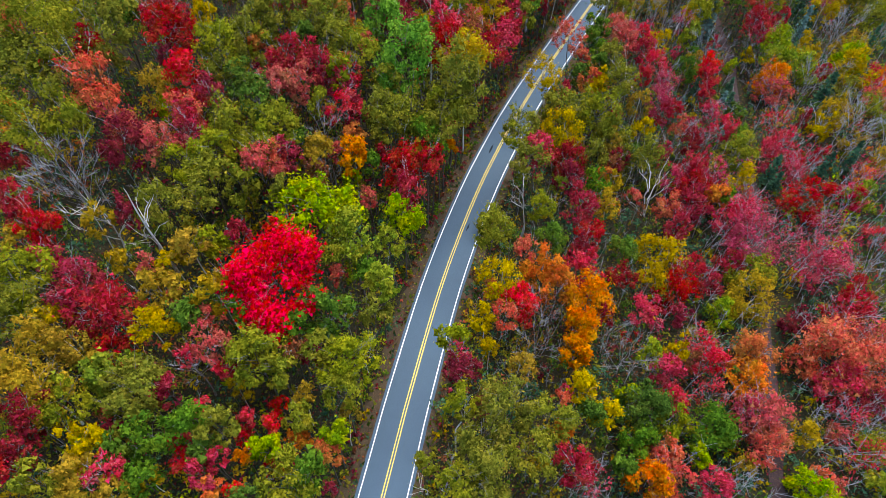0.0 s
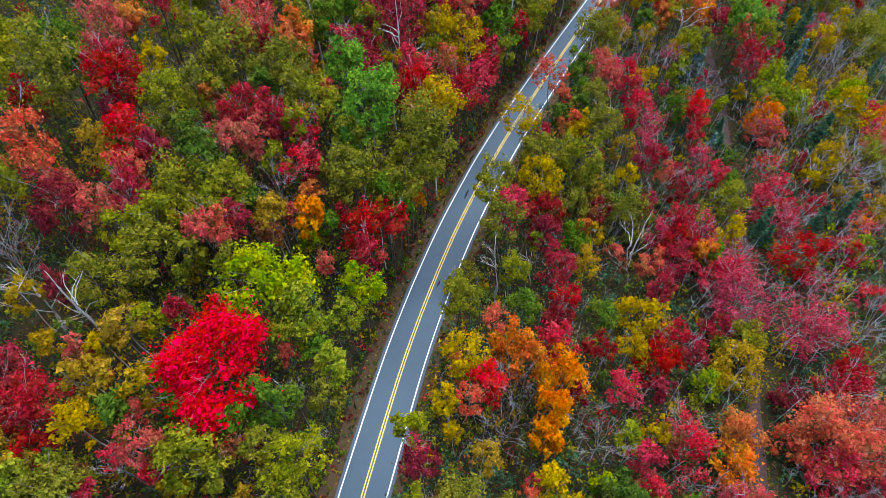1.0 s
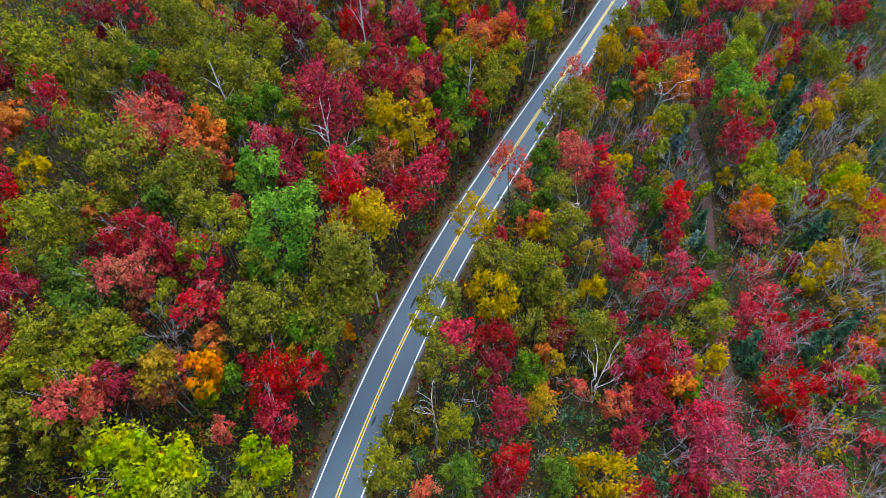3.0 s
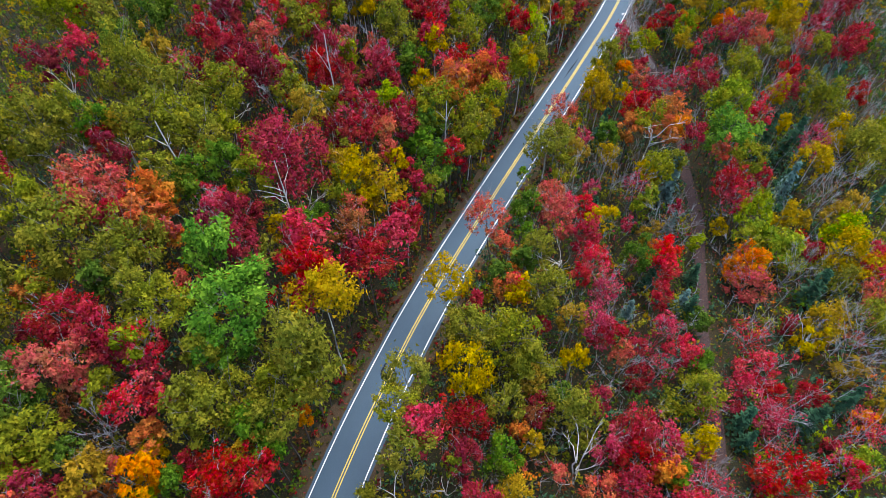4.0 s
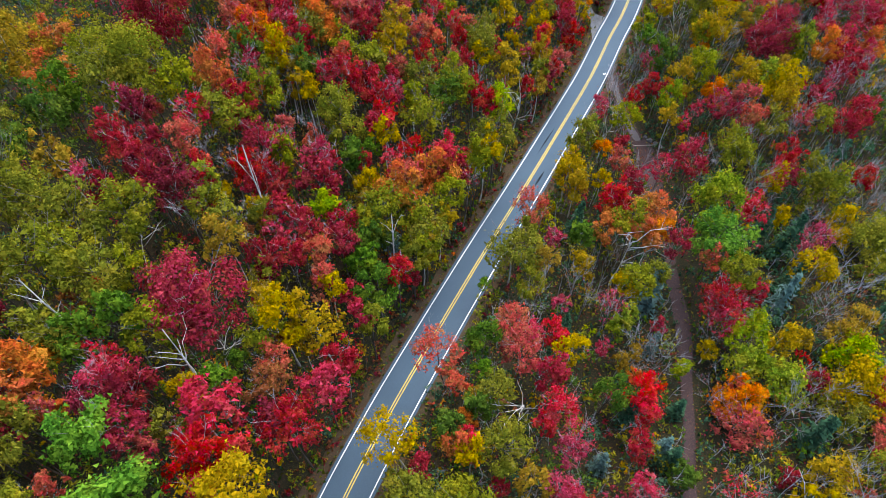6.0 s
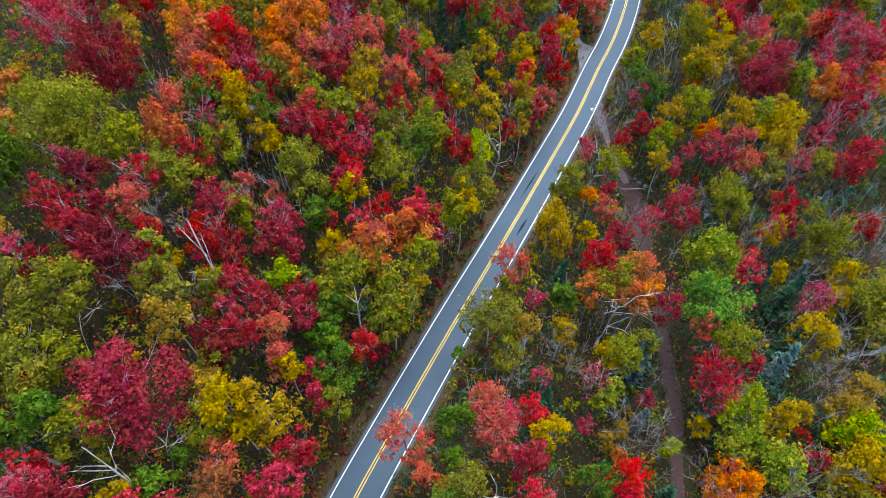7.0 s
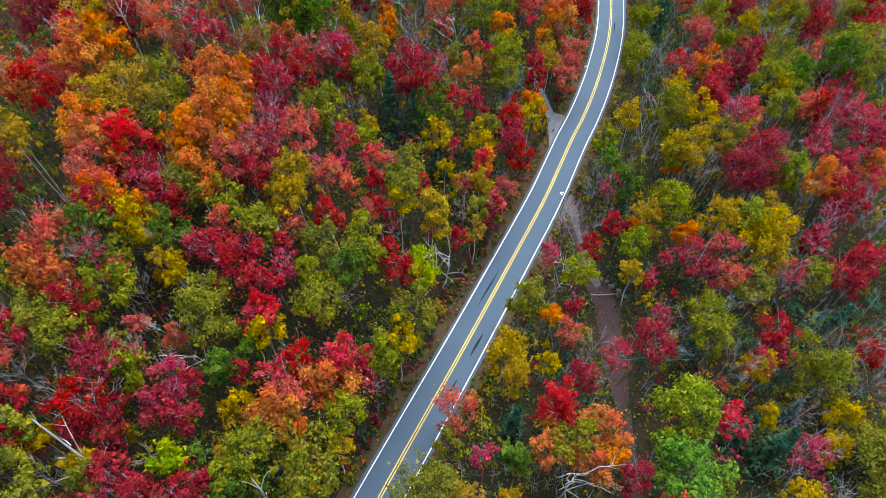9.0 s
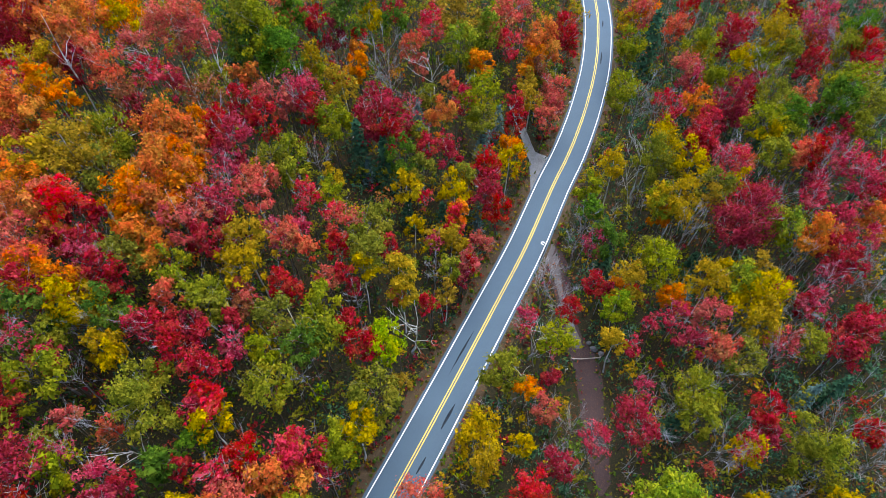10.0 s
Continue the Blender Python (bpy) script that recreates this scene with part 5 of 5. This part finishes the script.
grove("green", [
    (23.1, 138.3, 1.8, 11.7), (18.2, 138.8, 2.5, 12.9), (11.8, 140.7, 1.7, 12), (53.3, 142.5, 2.4, 10.2), (-37.9, 144.3, 2.7, 17.7), (12.5, 152.1, 2.2, 11.8),
    (-34.5, 152.5, 3, 17.3), (15.7, 155.6, 1.5, 10.7), (-35.4, 159.5, 3.3, 16.1), (29.5, 168.6, 2.7, 15), (-4.2, 169.3, 3.3, 17.2), (3.9, 172.4, 2.6, 15.6),
    (120.3, 177.9, 2.5, 9), (41.2, 180, 1.3, 9), (78.5, 193.1, 2.9, 12.8), (76.9, 200.5, 2.3, 11.7), (42.9, 208.2, 2.6, 10.8), (1.1, 214, 2, 14.6),
    (116.9, 217.3, 3.5, 16.8), (127.1, 221.5, 4.3, 17.4), (18.3, 231.2, 4.8, 13.7), (12.3, 234.6, 3.1, 14), (18.4, 242.2, 3.2, 15.1), (30, 243.1, 4.4, 15.5),
])
grove("green", [
    (40.2, 244.3, 2.8, 12.7), (5.8, 246.6, 3.4, 12.6), (144.1, 247.4, 4, 14), (58.7, 248.1, 1.9, 6.7),
])
grove("fresh", [
    (-7.6, 85.4, 2.3, 20.2), (-6.1, 92.1, 4.5, 22.3), (-11.9, 100.5, 3.4, 19), (76.1, 139.8, 4.5, 14.2),
])
grove("rust", [
    (4.1, 32.1, 1.6, 13.1), (-37.7, 34.4, 1.5, 7.5), (-19.8, 37.4, 1.7, 13.6), (38.6, 42.2, 1.9, 5.4), (-21.1, 68.8, 1.8, 12.9), (-25.1, 80.7, 1.5, 12.8),
    (33.3, 85.1, 2.1, 6.3), (5.4, 110.2, 2.8, 16.3), (6.5, 118.2, 1.6, 12), (-21.1, 119.7, 1.5, 12.8), (-1.4, 135.2, 1.3, 11), (1.5, 136.4, 1.5, 10.5),
    (20.1, 174.1, 2, 12.9), (-6, 194.2, 1.8, 15.5), (-2, 208.8, 2.8, 20.1), (8.5, 211.9, 3.6, 17.8), (70.9, 240.2, 2.6, 8.7),
])
grove("bare", [
    (40.3, 24.2, 2.7, 3.1), (54.7, 30.7, 3.5, 3.1), (64.5, 32.5, 3.1, 2.8), (-32.1, 34.8, 2.2, 9), (27.1, 42, 4, 6), (13.5, 42.5, 3.8, 9.4),
    (25.7, 45.3, 2.9, 7.4), (-14, 45.3, 2, 11.8), (15.4, 48.5, 3.7, 9.2), (45.6, 57.3, 1.9, 1.7), (74.1, 61.2, 4.8, 4.3), (-59.7, 61.8, 3, 10.5),
    (-55.1, 62.9, 4.4, 9.5), (-58.1, 65.4, 4, 10.4), (-19, 71.4, 2.1, 10.1), (-19.8, 76.9, 3.3, 12.1), (60.4, 78, 2.7, 2.7), (69.1, 79.8, 3.7, 3.4),
    (-22.3, 82.1, 1.9, 11.8), (46.9, 92.1, 3.1, 6), (90.4, 92.4, 4.9, 4.4), (-18, 94.2, 1.7, 11.3), (84, 94.6, 4.2, 3.8), (86.3, 98.2, 4.9, 4.4),
])
grove("bare", [
    (-66.7, 102.9, 2.8, 12.9), (81.1, 111.3, 4.4, 4), (87.8, 114.5, 3.9, 3.5), (70.7, 115.1, 3.9, 4.1), (-35.8, 118.9, 2.4, 12.5), (62.7, 119.8, 3.7, 6),
    (60.1, 121.9, 3.9, 6.2), (72.6, 124.4, 2.4, 5.9), (93.4, 128.5, 3.6, 5.2), (44, 129.8, 3, 9.4), (52.5, 131, 2.3, 7.6), (98.1, 133.5, 5, 4.5),
    (50.6, 133.8, 2.9, 9), (-9.8, 135.9, 2.6, 12), (-3.6, 137.5, 2.5, 11.2), (-6.6, 148.2, 2.3, 10.2), (111.1, 148.8, 3.4, 3), (-10.2, 149.6, 2.4, 12.2),
    (99, 150.3, 2.8, 4.2), (-23.4, 154.7, 1.5, 9.6), (112.1, 155.1, 4.3, 3.8), (65.9, 155.7, 2.4, 8.2), (87.2, 155.8, 3.2, 9.1), (6.6, 156.6, 2.8, 10.7),
])
grove("bare", [
    (107.7, 158.9, 4.8, 5.6), (79.4, 159.7, 3.2, 9.1), (67.6, 160.3, 2.7, 9), (0.2, 163.1, 2.1, 10.9), (84.6, 164.5, 3.3, 9.2), (28.8, 166.2, 2.2, 10.6),
    (91.8, 168.2, 3.5, 9.3), (1.5, 170.4, 2, 11.2), (0, 171.9, 3, 13), (102.5, 172.2, 2.5, 8.4), (106.6, 177.6, 3, 10.1), (35.2, 179.1, 2, 10.1),
    (68.6, 182.2, 2.9, 9.1), (122.4, 182.4, 3, 8.8), (65.9, 184.3, 2.7, 9.2), (120.2, 185.2, 3.7, 10), (67.8, 187.3, 3, 9.1), (47.2, 187.4, 2.3, 9.1),
    (110.9, 188.8, 3.3, 12), (92, 194.5, 3, 12.1), (73.5, 195.2, 2.3, 8.4), (10.8, 197.1, 2.4, 12.4), (75, 199.4, 3, 9.8), (111.3, 201.5, 2.9, 11.9),
])
grove("bare", [
    (86.6, 204.6, 2.5, 10.4), (121.1, 205.1, 3.7, 13.7), (26.3, 209.2, 2.7, 9), (-19.3, 217.2, 2.4, 15.1), (124, 217.5, 4.2, 13.5), (59, 221.8, 2.1, 7.5),
    (94.5, 227.8, 3.3, 11.9), (91.5, 230.1, 4.5, 11.5), (39.1, 231.2, 2.9, 9), (38, 234.2, 3.9, 10.6), (119.4, 235.4, 3.9, 12.7), (28.5, 236.3, 3.1, 9.7),
    (137, 241.1, 5.3, 13.1), (122.3, 250.1, 3.4, 10.9),
])
grove("white", [
    (3.2, 22.8, 2.4, 11.3), (-4.5, 24.2, 1.7, 3), (1.1, 29.2, 2, 12), (-49.1, 56.5, 4.2, 8.4), (-43.9, 57.3, 2.2, 8.1), (14.7, 69.3, 2.9, 11.7),
    (21.3, 73.7, 1.9, 7), (39.3, 76.8, 5.1, 4.6), (-39.1, 89.1, 2.3, 11.7), (79, 98.2, 4, 3.6), (36, 109.9, 2.6, 8.4), (-3.9, 112.3, 2.2, 13.5),
    (40.8, 114.2, 4.6, 9), (-22.8, 121.1, 2.8, 13.4), (-29.8, 121.3, 4, 13.7), (5.2, 122.6, 2, 10.8), (-37.3, 124.9, 3.8, 14.4), (-17, 127.4, 2.4, 13.3),
    (-39.8, 132.7, 2.7, 13.6), (59.3, 138, 5.3, 10.2), (5.7, 142.9, 1.7, 9.2), (-1.6, 145.4, 3.2, 10.4), (12.8, 156, 2.9, 10.9), (62.6, 171.3, 2.4, 7.3),
])
grove("white", [
    (22.7, 173.5, 2.1, 10.1), (27.6, 174.4, 2.9, 11.2), (63.6, 176, 3.6, 8.5), (43.7, 176.6, 4, 11.1), (87.2, 207.5, 2.7, 10.3), (-6.8, 209.5, 4.4, 16),
    (88.9, 212, 3.7, 11.9), (141, 230.7, 4.1, 13.6), (-7.7, 236.1, 3.6, 16.6), (48.4, 236.5, 3.9, 10), (3.4, 239.1, 2.8, 13.6),
])
grove("needle", [
    (65.2, 82.2, 2.1, 1.9), (74.7, 84.5, 2.8, 2.5), (63.2, 85.4, 2.4, 2.1), (81.7, 87.8, 2.6, 2.3), (62.2, 105.1, 2.3, 3), (83.7, 107.9, 3.3, 3),
    (57.2, 112.2, 2.1, 3.3), (66, 113, 1.9, 2.3), (49.7, 128.3, 1.7, 4.4), (103.9, 129.6, 2.5, 2.3), (90.4, 136, 2.7, 4.5), (91.9, 144.6, 3.4, 4.9),
    (88.5, 147.4, 2.8, 5.1), (53.8, 149.9, 2.5, 4.6), (84.4, 162.3, 2.2, 5.2), (110.4, 166.5, 2.5, 4.6), (94.8, 191.8, 2.2, 7.1), (78.8, 193.1, 2.4, 6),
    (48.8, 200.9, 1.9, 4.1), (42.6, 201.8, 1.7, 4.7), (126.8, 203.4, 2.6, 7.6), (38.3, 210.5, 2.8, 6.4), (34, 212.9, 3.1, 6.7), (116.1, 222.1, 2.4, 6.5),
])
grove("needle", [
    (127.7, 224.8, 2.5, 6.9), (4.1, 247.4, 3.6, 7.8), (22.3, 247.5, 2.4, 7.2), (100.1, 253.4, 4.5, 7.3),
])
grove("blue_needle", [
    (51.7, 104.7, 1.8, 3.4), (61.3, 107.1, 2.1, 2.3), (63.5, 124.1, 1.7, 2.9), (86.9, 132, 3, 4.4), (64.5, 132.7, 2.8, 5.8), (19.2, 143.5, 2, 6.1),
    (98.4, 151.5, 1.8, 2.3), (106.2, 165.8, 2.2, 3.8), (92.6, 186.1, 1.5, 4.2), (55.9, 203, 1.6, 2.9), (34.8, 211.4, 1.5, 3.8), (58, 221.4, 2.1, 4.5),
    (44.6, 226.7, 1.8, 3.9), (61.4, 227.2, 2, 4.3), (128, 260.5, 2.3, 4.7),
])
plant_all()


# ---- smaller growth between the trees ----
def left_edge(y):
    return np.where(y < 157, -67 - 0.424 * (y - 25), -123 + 0.35 * (y - 157))


def right_edge(y):
    return np.where(y < 157, 66 + 0.424 * (y - 25), 122 + 0.42 * (y - 157))


P = np.array([row[:4] for row in placed])
PK = [row[4] for row in placed]
fill_rng = np.random.RandomState(5)


def scatter(count, apart, margin, clear, track=1.9):
    """Places over the seen land, off the road and tracks."""
    y = fill_rng.uniform(0, 325, count)
    x = left_edge(y) - margin + fill_rng.rand(count) * (right_edge(y) - left_edge(y) + 2 * margin)
    ok = nearest(ROAD, x, y)[0] > clear
    x, y = x[ok], y[ok]
    ok = (nearest(TRACK, x, y)[0] > track) & (nearest(DRIVE, x, y)[0] > 2.4)
    x, y = x[ok], y[ok]
    if apart:
        taken, cell = {}, apart
        keep = []
        for i, (a, b) in enumerate(zip(x, y)):
            c = (int(a // cell), int(b // cell))
            if any((a - p) ** 2 + (b - q) ** 2 < apart ** 2 for u in (-1, 0, 1) for w in (-1, 0, 1) for p, q in taken.get((c[0] + u, c[1] + w), ())):
                continue
            taken.setdefault(c, []).append((a, b))
            keep.append(i)
        x, y = x[keep], y[keep]
    return x, y


def near_kind(x, y):
    """The kind of one of the trees round about, the gap to the nearest crown, and how high the crowns stand here."""
    d = np.hypot(P[:, 0] - x, P[:, 1] - y)
    near = np.argsort(d)[:7]
    return PK[near[int(fill_rng.rand() ** 1.3 * len(near))]], float((d[near] - P[near, 2]).min()), float(P[near, 3].mean())


FILL = {"rust": "olive", "snag": "gold", "red": "crimson", "pink_bare": "pink", "salmon_thin": "salmon", "gold_thin": "gold", "olive_thin": "olive", "bare": "olive", "white": "gold", "scarlet": "crimson", "blue_needle": "needle", "fresh": "green"}


def fill_layer(name, label, category, xs, ys, radius, sprays_each, size, low, high, mixture, stems, right=None):
    """Young growth, one mesh for each leaf colour. low, high: heights as a share of the crowns round about, or metres for bushes."""
    heap, where, stalks = {}, {}, []
    east = nearest(ROAD[::4], xs, ys)[1] > 0
    for x, y, is_east in zip(xs, ys, east):
        kind, gap, canopy = near_kind(x, y)
        colour = FILL.get(kind, kind)
        for limit, other in mixture:
            if fill_rng.rand() < limit:
                colour = other
                break
        if right is not None and fill_rng.rand() < right and is_east:
            colour = "needle"
        if stems and gap < -1.0:
            continue
        r = fill_rng.uniform(*radius) * (1.25 if stems and gap > 1.2 else 1.0)
        z = float(fill_rng.uniform(low, high))
        if stems:
            z = z * canopy
        n = int(sprays_each * r * r / (radius[1] * radius[1]) + 10)
        p, u = crown_points(r, r * 0.95, n, fill_rng, int(4 + 2 * r))
        v, _ = sprays(p, u, size, fill_rng)
        heap.setdefault(colour, []).append(v + [x, y, z])
        where.setdefault(colour, []).append((x, y, len(v)))
        if stems:
            stalks.append((x, y, z, r))
    for colour, pieces in heap.items():
        at = np.array(where[colour])
        v = np.concatenate(pieces)
        v[:, 2] += np.repeat(land(at[:, 0], at[:, 1]), at[:, 2].astype(int))
        stuff(name, mesh_of(name, v, np.arange(len(v)).reshape(-1, 3), LEAF[colour]), label.format(colour.replace("needle", "dark green")), category)
    if stalks:
        s = np.array(stalks)
        g = land(s[:, 0], s[:, 1])
        pieces = []
        for (x, y, z, r), gz in zip(stalks, g):
            a, b = fill_rng.randn(2) * 0.3
            pieces.append(tube([(x, y, gz - 0.3), (x + a, y + b, gz + z * 0.6), (x + a * 1.5, y + b * 1.5, gz + z + 0.4 * r)], [0.09, 0.06, 0.02], 3))
        v, f = joined(pieces)
        stuff("stems", mesh_of("stems", v, f, BARK), "thin grey-brown stems of young trees", "tree")


x, y = scatter(13500, 2.3, 20, 6.2, 3.6)
fill_layer("young_trees", "young trees with {} leaves filling the gaps", "tree", x, y, (1.2, 2.4), 120, 0.23, 0.3, 0.82,
           ((0.38, "olive"), (0.12, "needle"), (0.36, "green"), (0.36, "gold"), (0.3, "lime"), (0.05, "rust")), True, 0.34)
x, y = scatter(17000, 2.1, 16, 5.4)
fill_layer("undergrowth", "low bushes with {} leaves under the trees", "bush", x, y, (0.9, 2.1), 58, 0.24, 0.3, 3.0,
           ((0.2, "olive"), (0.13, "gold"), (0.25, "needle"), (0.06, "rust"), (0.5, "green"), (0.06, "maroon")), False, 0.35)
i = fill_rng.randint(0, len(ROAD), 2600)
off = np.where(fill_rng.rand(2600) < 0.6, -1, 1) * fill_rng.uniform(4.9, 8.2, 2600)
d = np.gradient(ROAD, axis=0)
n = np.c_[d[:, 1], -d[:, 0]] / np.hypot(d[:, 0], d[:, 1])[:, None]
q = ROAD[i] + n[i] * off[:, None] + fill_rng.randn(2600, 2) * 0.5
ok = (q[:, 1] > 5) & (q[:, 1] < 320) & (nearest(ROAD, q[:, 0], q[:, 1])[0] > 4.7) & (nearest(DRIVE, q[:, 0], q[:, 1])[0] > 3) & (nearest(TRACK, q[:, 0], q[:, 1])[0] > 2)
fill_layer("verge_brush", "low roadside brush with {} leaves", "bush", q[ok, 0], q[ok, 1], (0.3, 0.8), 26, 0.2, 0.1, 0.5,
           ((0.4, "rust"), (0.2, "maroon"), (0.3, "olive"), (0.3, "green")), False)


def saplings(xs, ys):
    """Leafless young stems, a few fine twigs each."""
    pieces = []
    g = land(xs, ys)
    for x, y, z in zip(xs, ys, g):
        h = fill_rng.uniform(3.0, 8.5)
        top = np.array([x + fill_rng.randn() * 0.5, y + fill_rng.randn() * 0.5, z + h])
        foot = np.array([x, y, z - 0.2])
        pieces.append(tube([foot, (foot + top) / 2 + fill_rng.randn(3) * 0.15, top], [0.055, 0.045, 0.016], 3))
        for _ in range(fill_rng.randint(7, 13)):
            k = fill_rng.uniform(0.35, 0.98)
            s = foot * (1 - k) + top * k
            e = s + np.r_[fill_rng.randn(2) * 0.75, fill_rng.uniform(0.5, 1.8)]
            pieces.append(tube([s, e], [0.026, 0.010], 3))
    v, f = joined(pieces)
    stuff("bare_saplings", mesh_of("bare_saplings", v, f, TWIG), "thicket of leafless grey saplings", "sapling")


x, y = scatter(9500, 1.45, 0, 6.5, 2.6)
side = nearest(ROAD, x, y)[1]
keep = fill_rng.rand(len(x)) < np.where(side > 0, 0.85, 0.1)
saplings(x[keep], y[keep])


def low_growth(count, upright, size, lift, colours):
    """Fallen leaves lying flat, or ferns and grass standing up, over all the seen land: one mesh for each colour."""
    x, y = scatter(count, 0, 6, 4.1, 0.9)
    n = len(x)
    a, s = fill_rng.rand(n) * 2 * math.pi, size * fill_rng.uniform(0.5, 1.4, n)
    way = np.c_[np.cos(a), np.sin(a), np.zeros(n)]
    across = np.c_[-np.sin(a), np.cos(a), np.zeros(n)]
    rise = np.c_[np.zeros((n, 2)), fill_rng.uniform(*upright, n)]
    at = np.c_[x, y, land(x, y) + fill_rng.uniform(*lift, n)]
    v = np.stack([at - across * s[:, None] * 0.4, at + across * s[:, None] * 0.4, at + (way * 0.9 + rise) * s[:, None]], 1)
    pick = fill_rng.randint(0, len(colours), n)
    for k, (colour, name, label, category) in enumerate(colours):
        mine = v[pick == k].reshape(-1, 3)
        stuff(name, mesh_of(name, mine, np.arange(len(mine)).reshape(-1, 3), LEAF[colour]), label, category)


low_growth(75000, (-0.05, 0.25), 0.34, (0.05, 0.14), [(c, "fallen_leaves", "fallen " + w + " leaves on the forest floor", "leaves") for c, w in (("rust", "brown"), ("maroon", "dark red"), ("olive", "dull yellow"))])
low_growth(95000, (0.5, 1.6), 0.55, (-0.05, 0.05), [(c, "ferns", w + " ferns and grass under the trees", "fern") for c, w in (("green", "green"), ("needle", "dark green"), ("olive", "yellowing"))])


# woods beyond, rough
y = fill_rng.uniform(-40, 460, 5200)
x = fill_rng.uniform(-200, 300, 5200)
ok = ((x < left_edge(y) - 13) | (x > right_edge(y) + 13) | (y < -2) | (y > 327)) & (nearest(ROAD, x, y)[0] > 9) & (nearest(TRACK, x, y)[0] > 4)
fill_layer("far_woods", "autumn woods beyond with {} crowns", "woods", x[ok], y[ok], (2.6, 4.6), 34, 0.95, 2.5, 6.0,
           ((0.34, "olive"), (0.2, "gold"), (0.2, "green")), False)


# ---- small things by the track and the road ----
def box_mesh(name, size, material, bevel=0.02):
    bm = bmesh.new()
    bmesh.ops.create_cube(bm, size=1.0)
    bmesh.ops.scale(bm, vec=size, verts=bm.verts)
    if bevel:
        bmesh.ops.bevel(bm, geom=bm.edges[:], offset=bevel, segments=2, affect="EDGES")
    me = bpy.data.meshes.new(name)
    bm.to_mesh(me)
    bm.free()
    me.materials.append(material)
    return me


def plain(name, colour, rough=0.6):
    m, t, p = nodes_of(name)
    f = noise_of(t, 3.0, 5.0, 0.7)
    t.links.new(ramp(t, f, [(0.3, tuple(c * 0.75 for c in colour)), (0.65, colour)]), p.inputs["Base Color"])
    p.inputs["Roughness"].default_value = rough
    return m


WEATHERED = plain("weathered_wood", (0.30, 0.26, 0.23), 0.9)
RED_BOARD = plain("red_painted_board", (0.60, 0.02, 0.03))
WHITE_BOARD = plain("white_painted_board", (0.75, 0.75, 0.74))


def on_land(x, y):
    return float(land(np.array([x]), np.array([y]))[0])


def boulder(x, y, size, seed):
    rng = np.random.RandomState(seed)
    bm = bmesh.new()
    bmesh.ops.create_icosphere(bm, subdivisions=3, radius=1.0)
    way = rng.randn(3)
    for v in bm.verts:
        c = v.co
        k = 1 + 0.4 * noise.noise(c * 1.3 + Vector(way * 5)) + 0.16 * noise.noise(c * 4 + Vector(way * 3))
        v.co = Vector((c.x * size[0], c.y * size[1], c.z * size[2])) * k
    me = bpy.data.meshes.new("boulder")
    bm.to_mesh(me)
    bm.free()
    me.materials.append(STONE)
    ob = new("boulder", me)
    ob.matrix_basis = Matrix.Translation((x, y, on_land(x, y) + 0.55 * size[2])) @ Matrix.Rotation(rng.rand() * 6, 4, "Z")
    tagged(ob, "grey boulder blocking the side of the dirt track", "boulder", "boulders by the track")


for k, (x, y, s) in enumerate(((75.3, 177.6, (0.65, 0.5, 0.42)), (76.4, 176.6, (0.5, 0.45, 0.36)), (74.6, 178.9, (0.42, 0.4, 0.33)), (77.2, 175.4, (0.55, 0.42, 0.36)))):
    boulder(x, y, s, 40 + k)

gate = new("track_barrier")
gate.matrix_basis = Matrix.Translation((73.4, 175.6, on_land(73.4, 175.6)))
tagged(gate, "low weathered log barrier across the dirt track", "barrier")
for k, dx in enumerate((-2.5, 2.5)):
    part("post", box_mesh("post", (0.2, 0.2, 1.2), WEATHERED), gate, at=Matrix.Translation((dx, 0.05 * k, 0.5)))
v, f = tube([(-2.6, 0, 0.8), (-1, -0.05, 0.74), (1, 0.02, 0.76), (2.6, 0.05, 0.82)], [0.09, 0.1, 0.1, 0.08], 8)
part("rail", mesh_of("rail", v, f, WEATHERED, True), gate)


def sign(name, label, x, y, turn, wide, tall, foot, board):
    ob = new(name)
    ob.matrix_basis = Matrix.Translation((x, y, on_land(x, y))) @ Matrix.Rotation(radians(turn), 4, "Z")
    tagged(ob, label, "sign")
    part("post", box_mesh("post", (0.1, 0.1, foot + tall), WEATHERED), ob, at=Matrix.Translation((0, 0.09, (foot + tall) / 2 - 0.2)))
    part("board", box_mesh("board", (wide, 0.06, tall), board), ob, at=Matrix.Translation((0, 0, foot + tall / 2)))


sign("track_sign", "plain red painted board on a post beside the track", 67.2, 123.4, 5, 1.1, 1.0, 0.9, RED_BOARD)
sign("roadside_sign", "small white board on a post by the road", 80.0, 241.5, 20, 0.7, 0.6, 1.3, WHITE_BOARD)
sign("track_marker", "small white board on a leaning post by the track", 69.6, 173.2, 10, 0.5, 0.6, 1.5, WHITE_BOARD)

mark = ROAD_FINE[int(np.argmin(np.abs(ROAD_FINE[:, 1] - 202.9)))]
ang = np.linspace(0, 1.6 * math.pi, 14)
ring = np.concatenate([np.c_[r * np.cos(ang), r * np.sin(ang)] for r in (0.42, 0.24)]) + [mark[0] + 2.55, mark[1] - 1.2]
v = np.c_[ring, road_height(ring[:, 1]) + 0.043]
part("painted_mark", mesh_of("painted_mark", v, [(k, k + 1, 15 + k, 14 + k) for k in range(13)], WHITE_LINE), road, "small curved white paint mark")
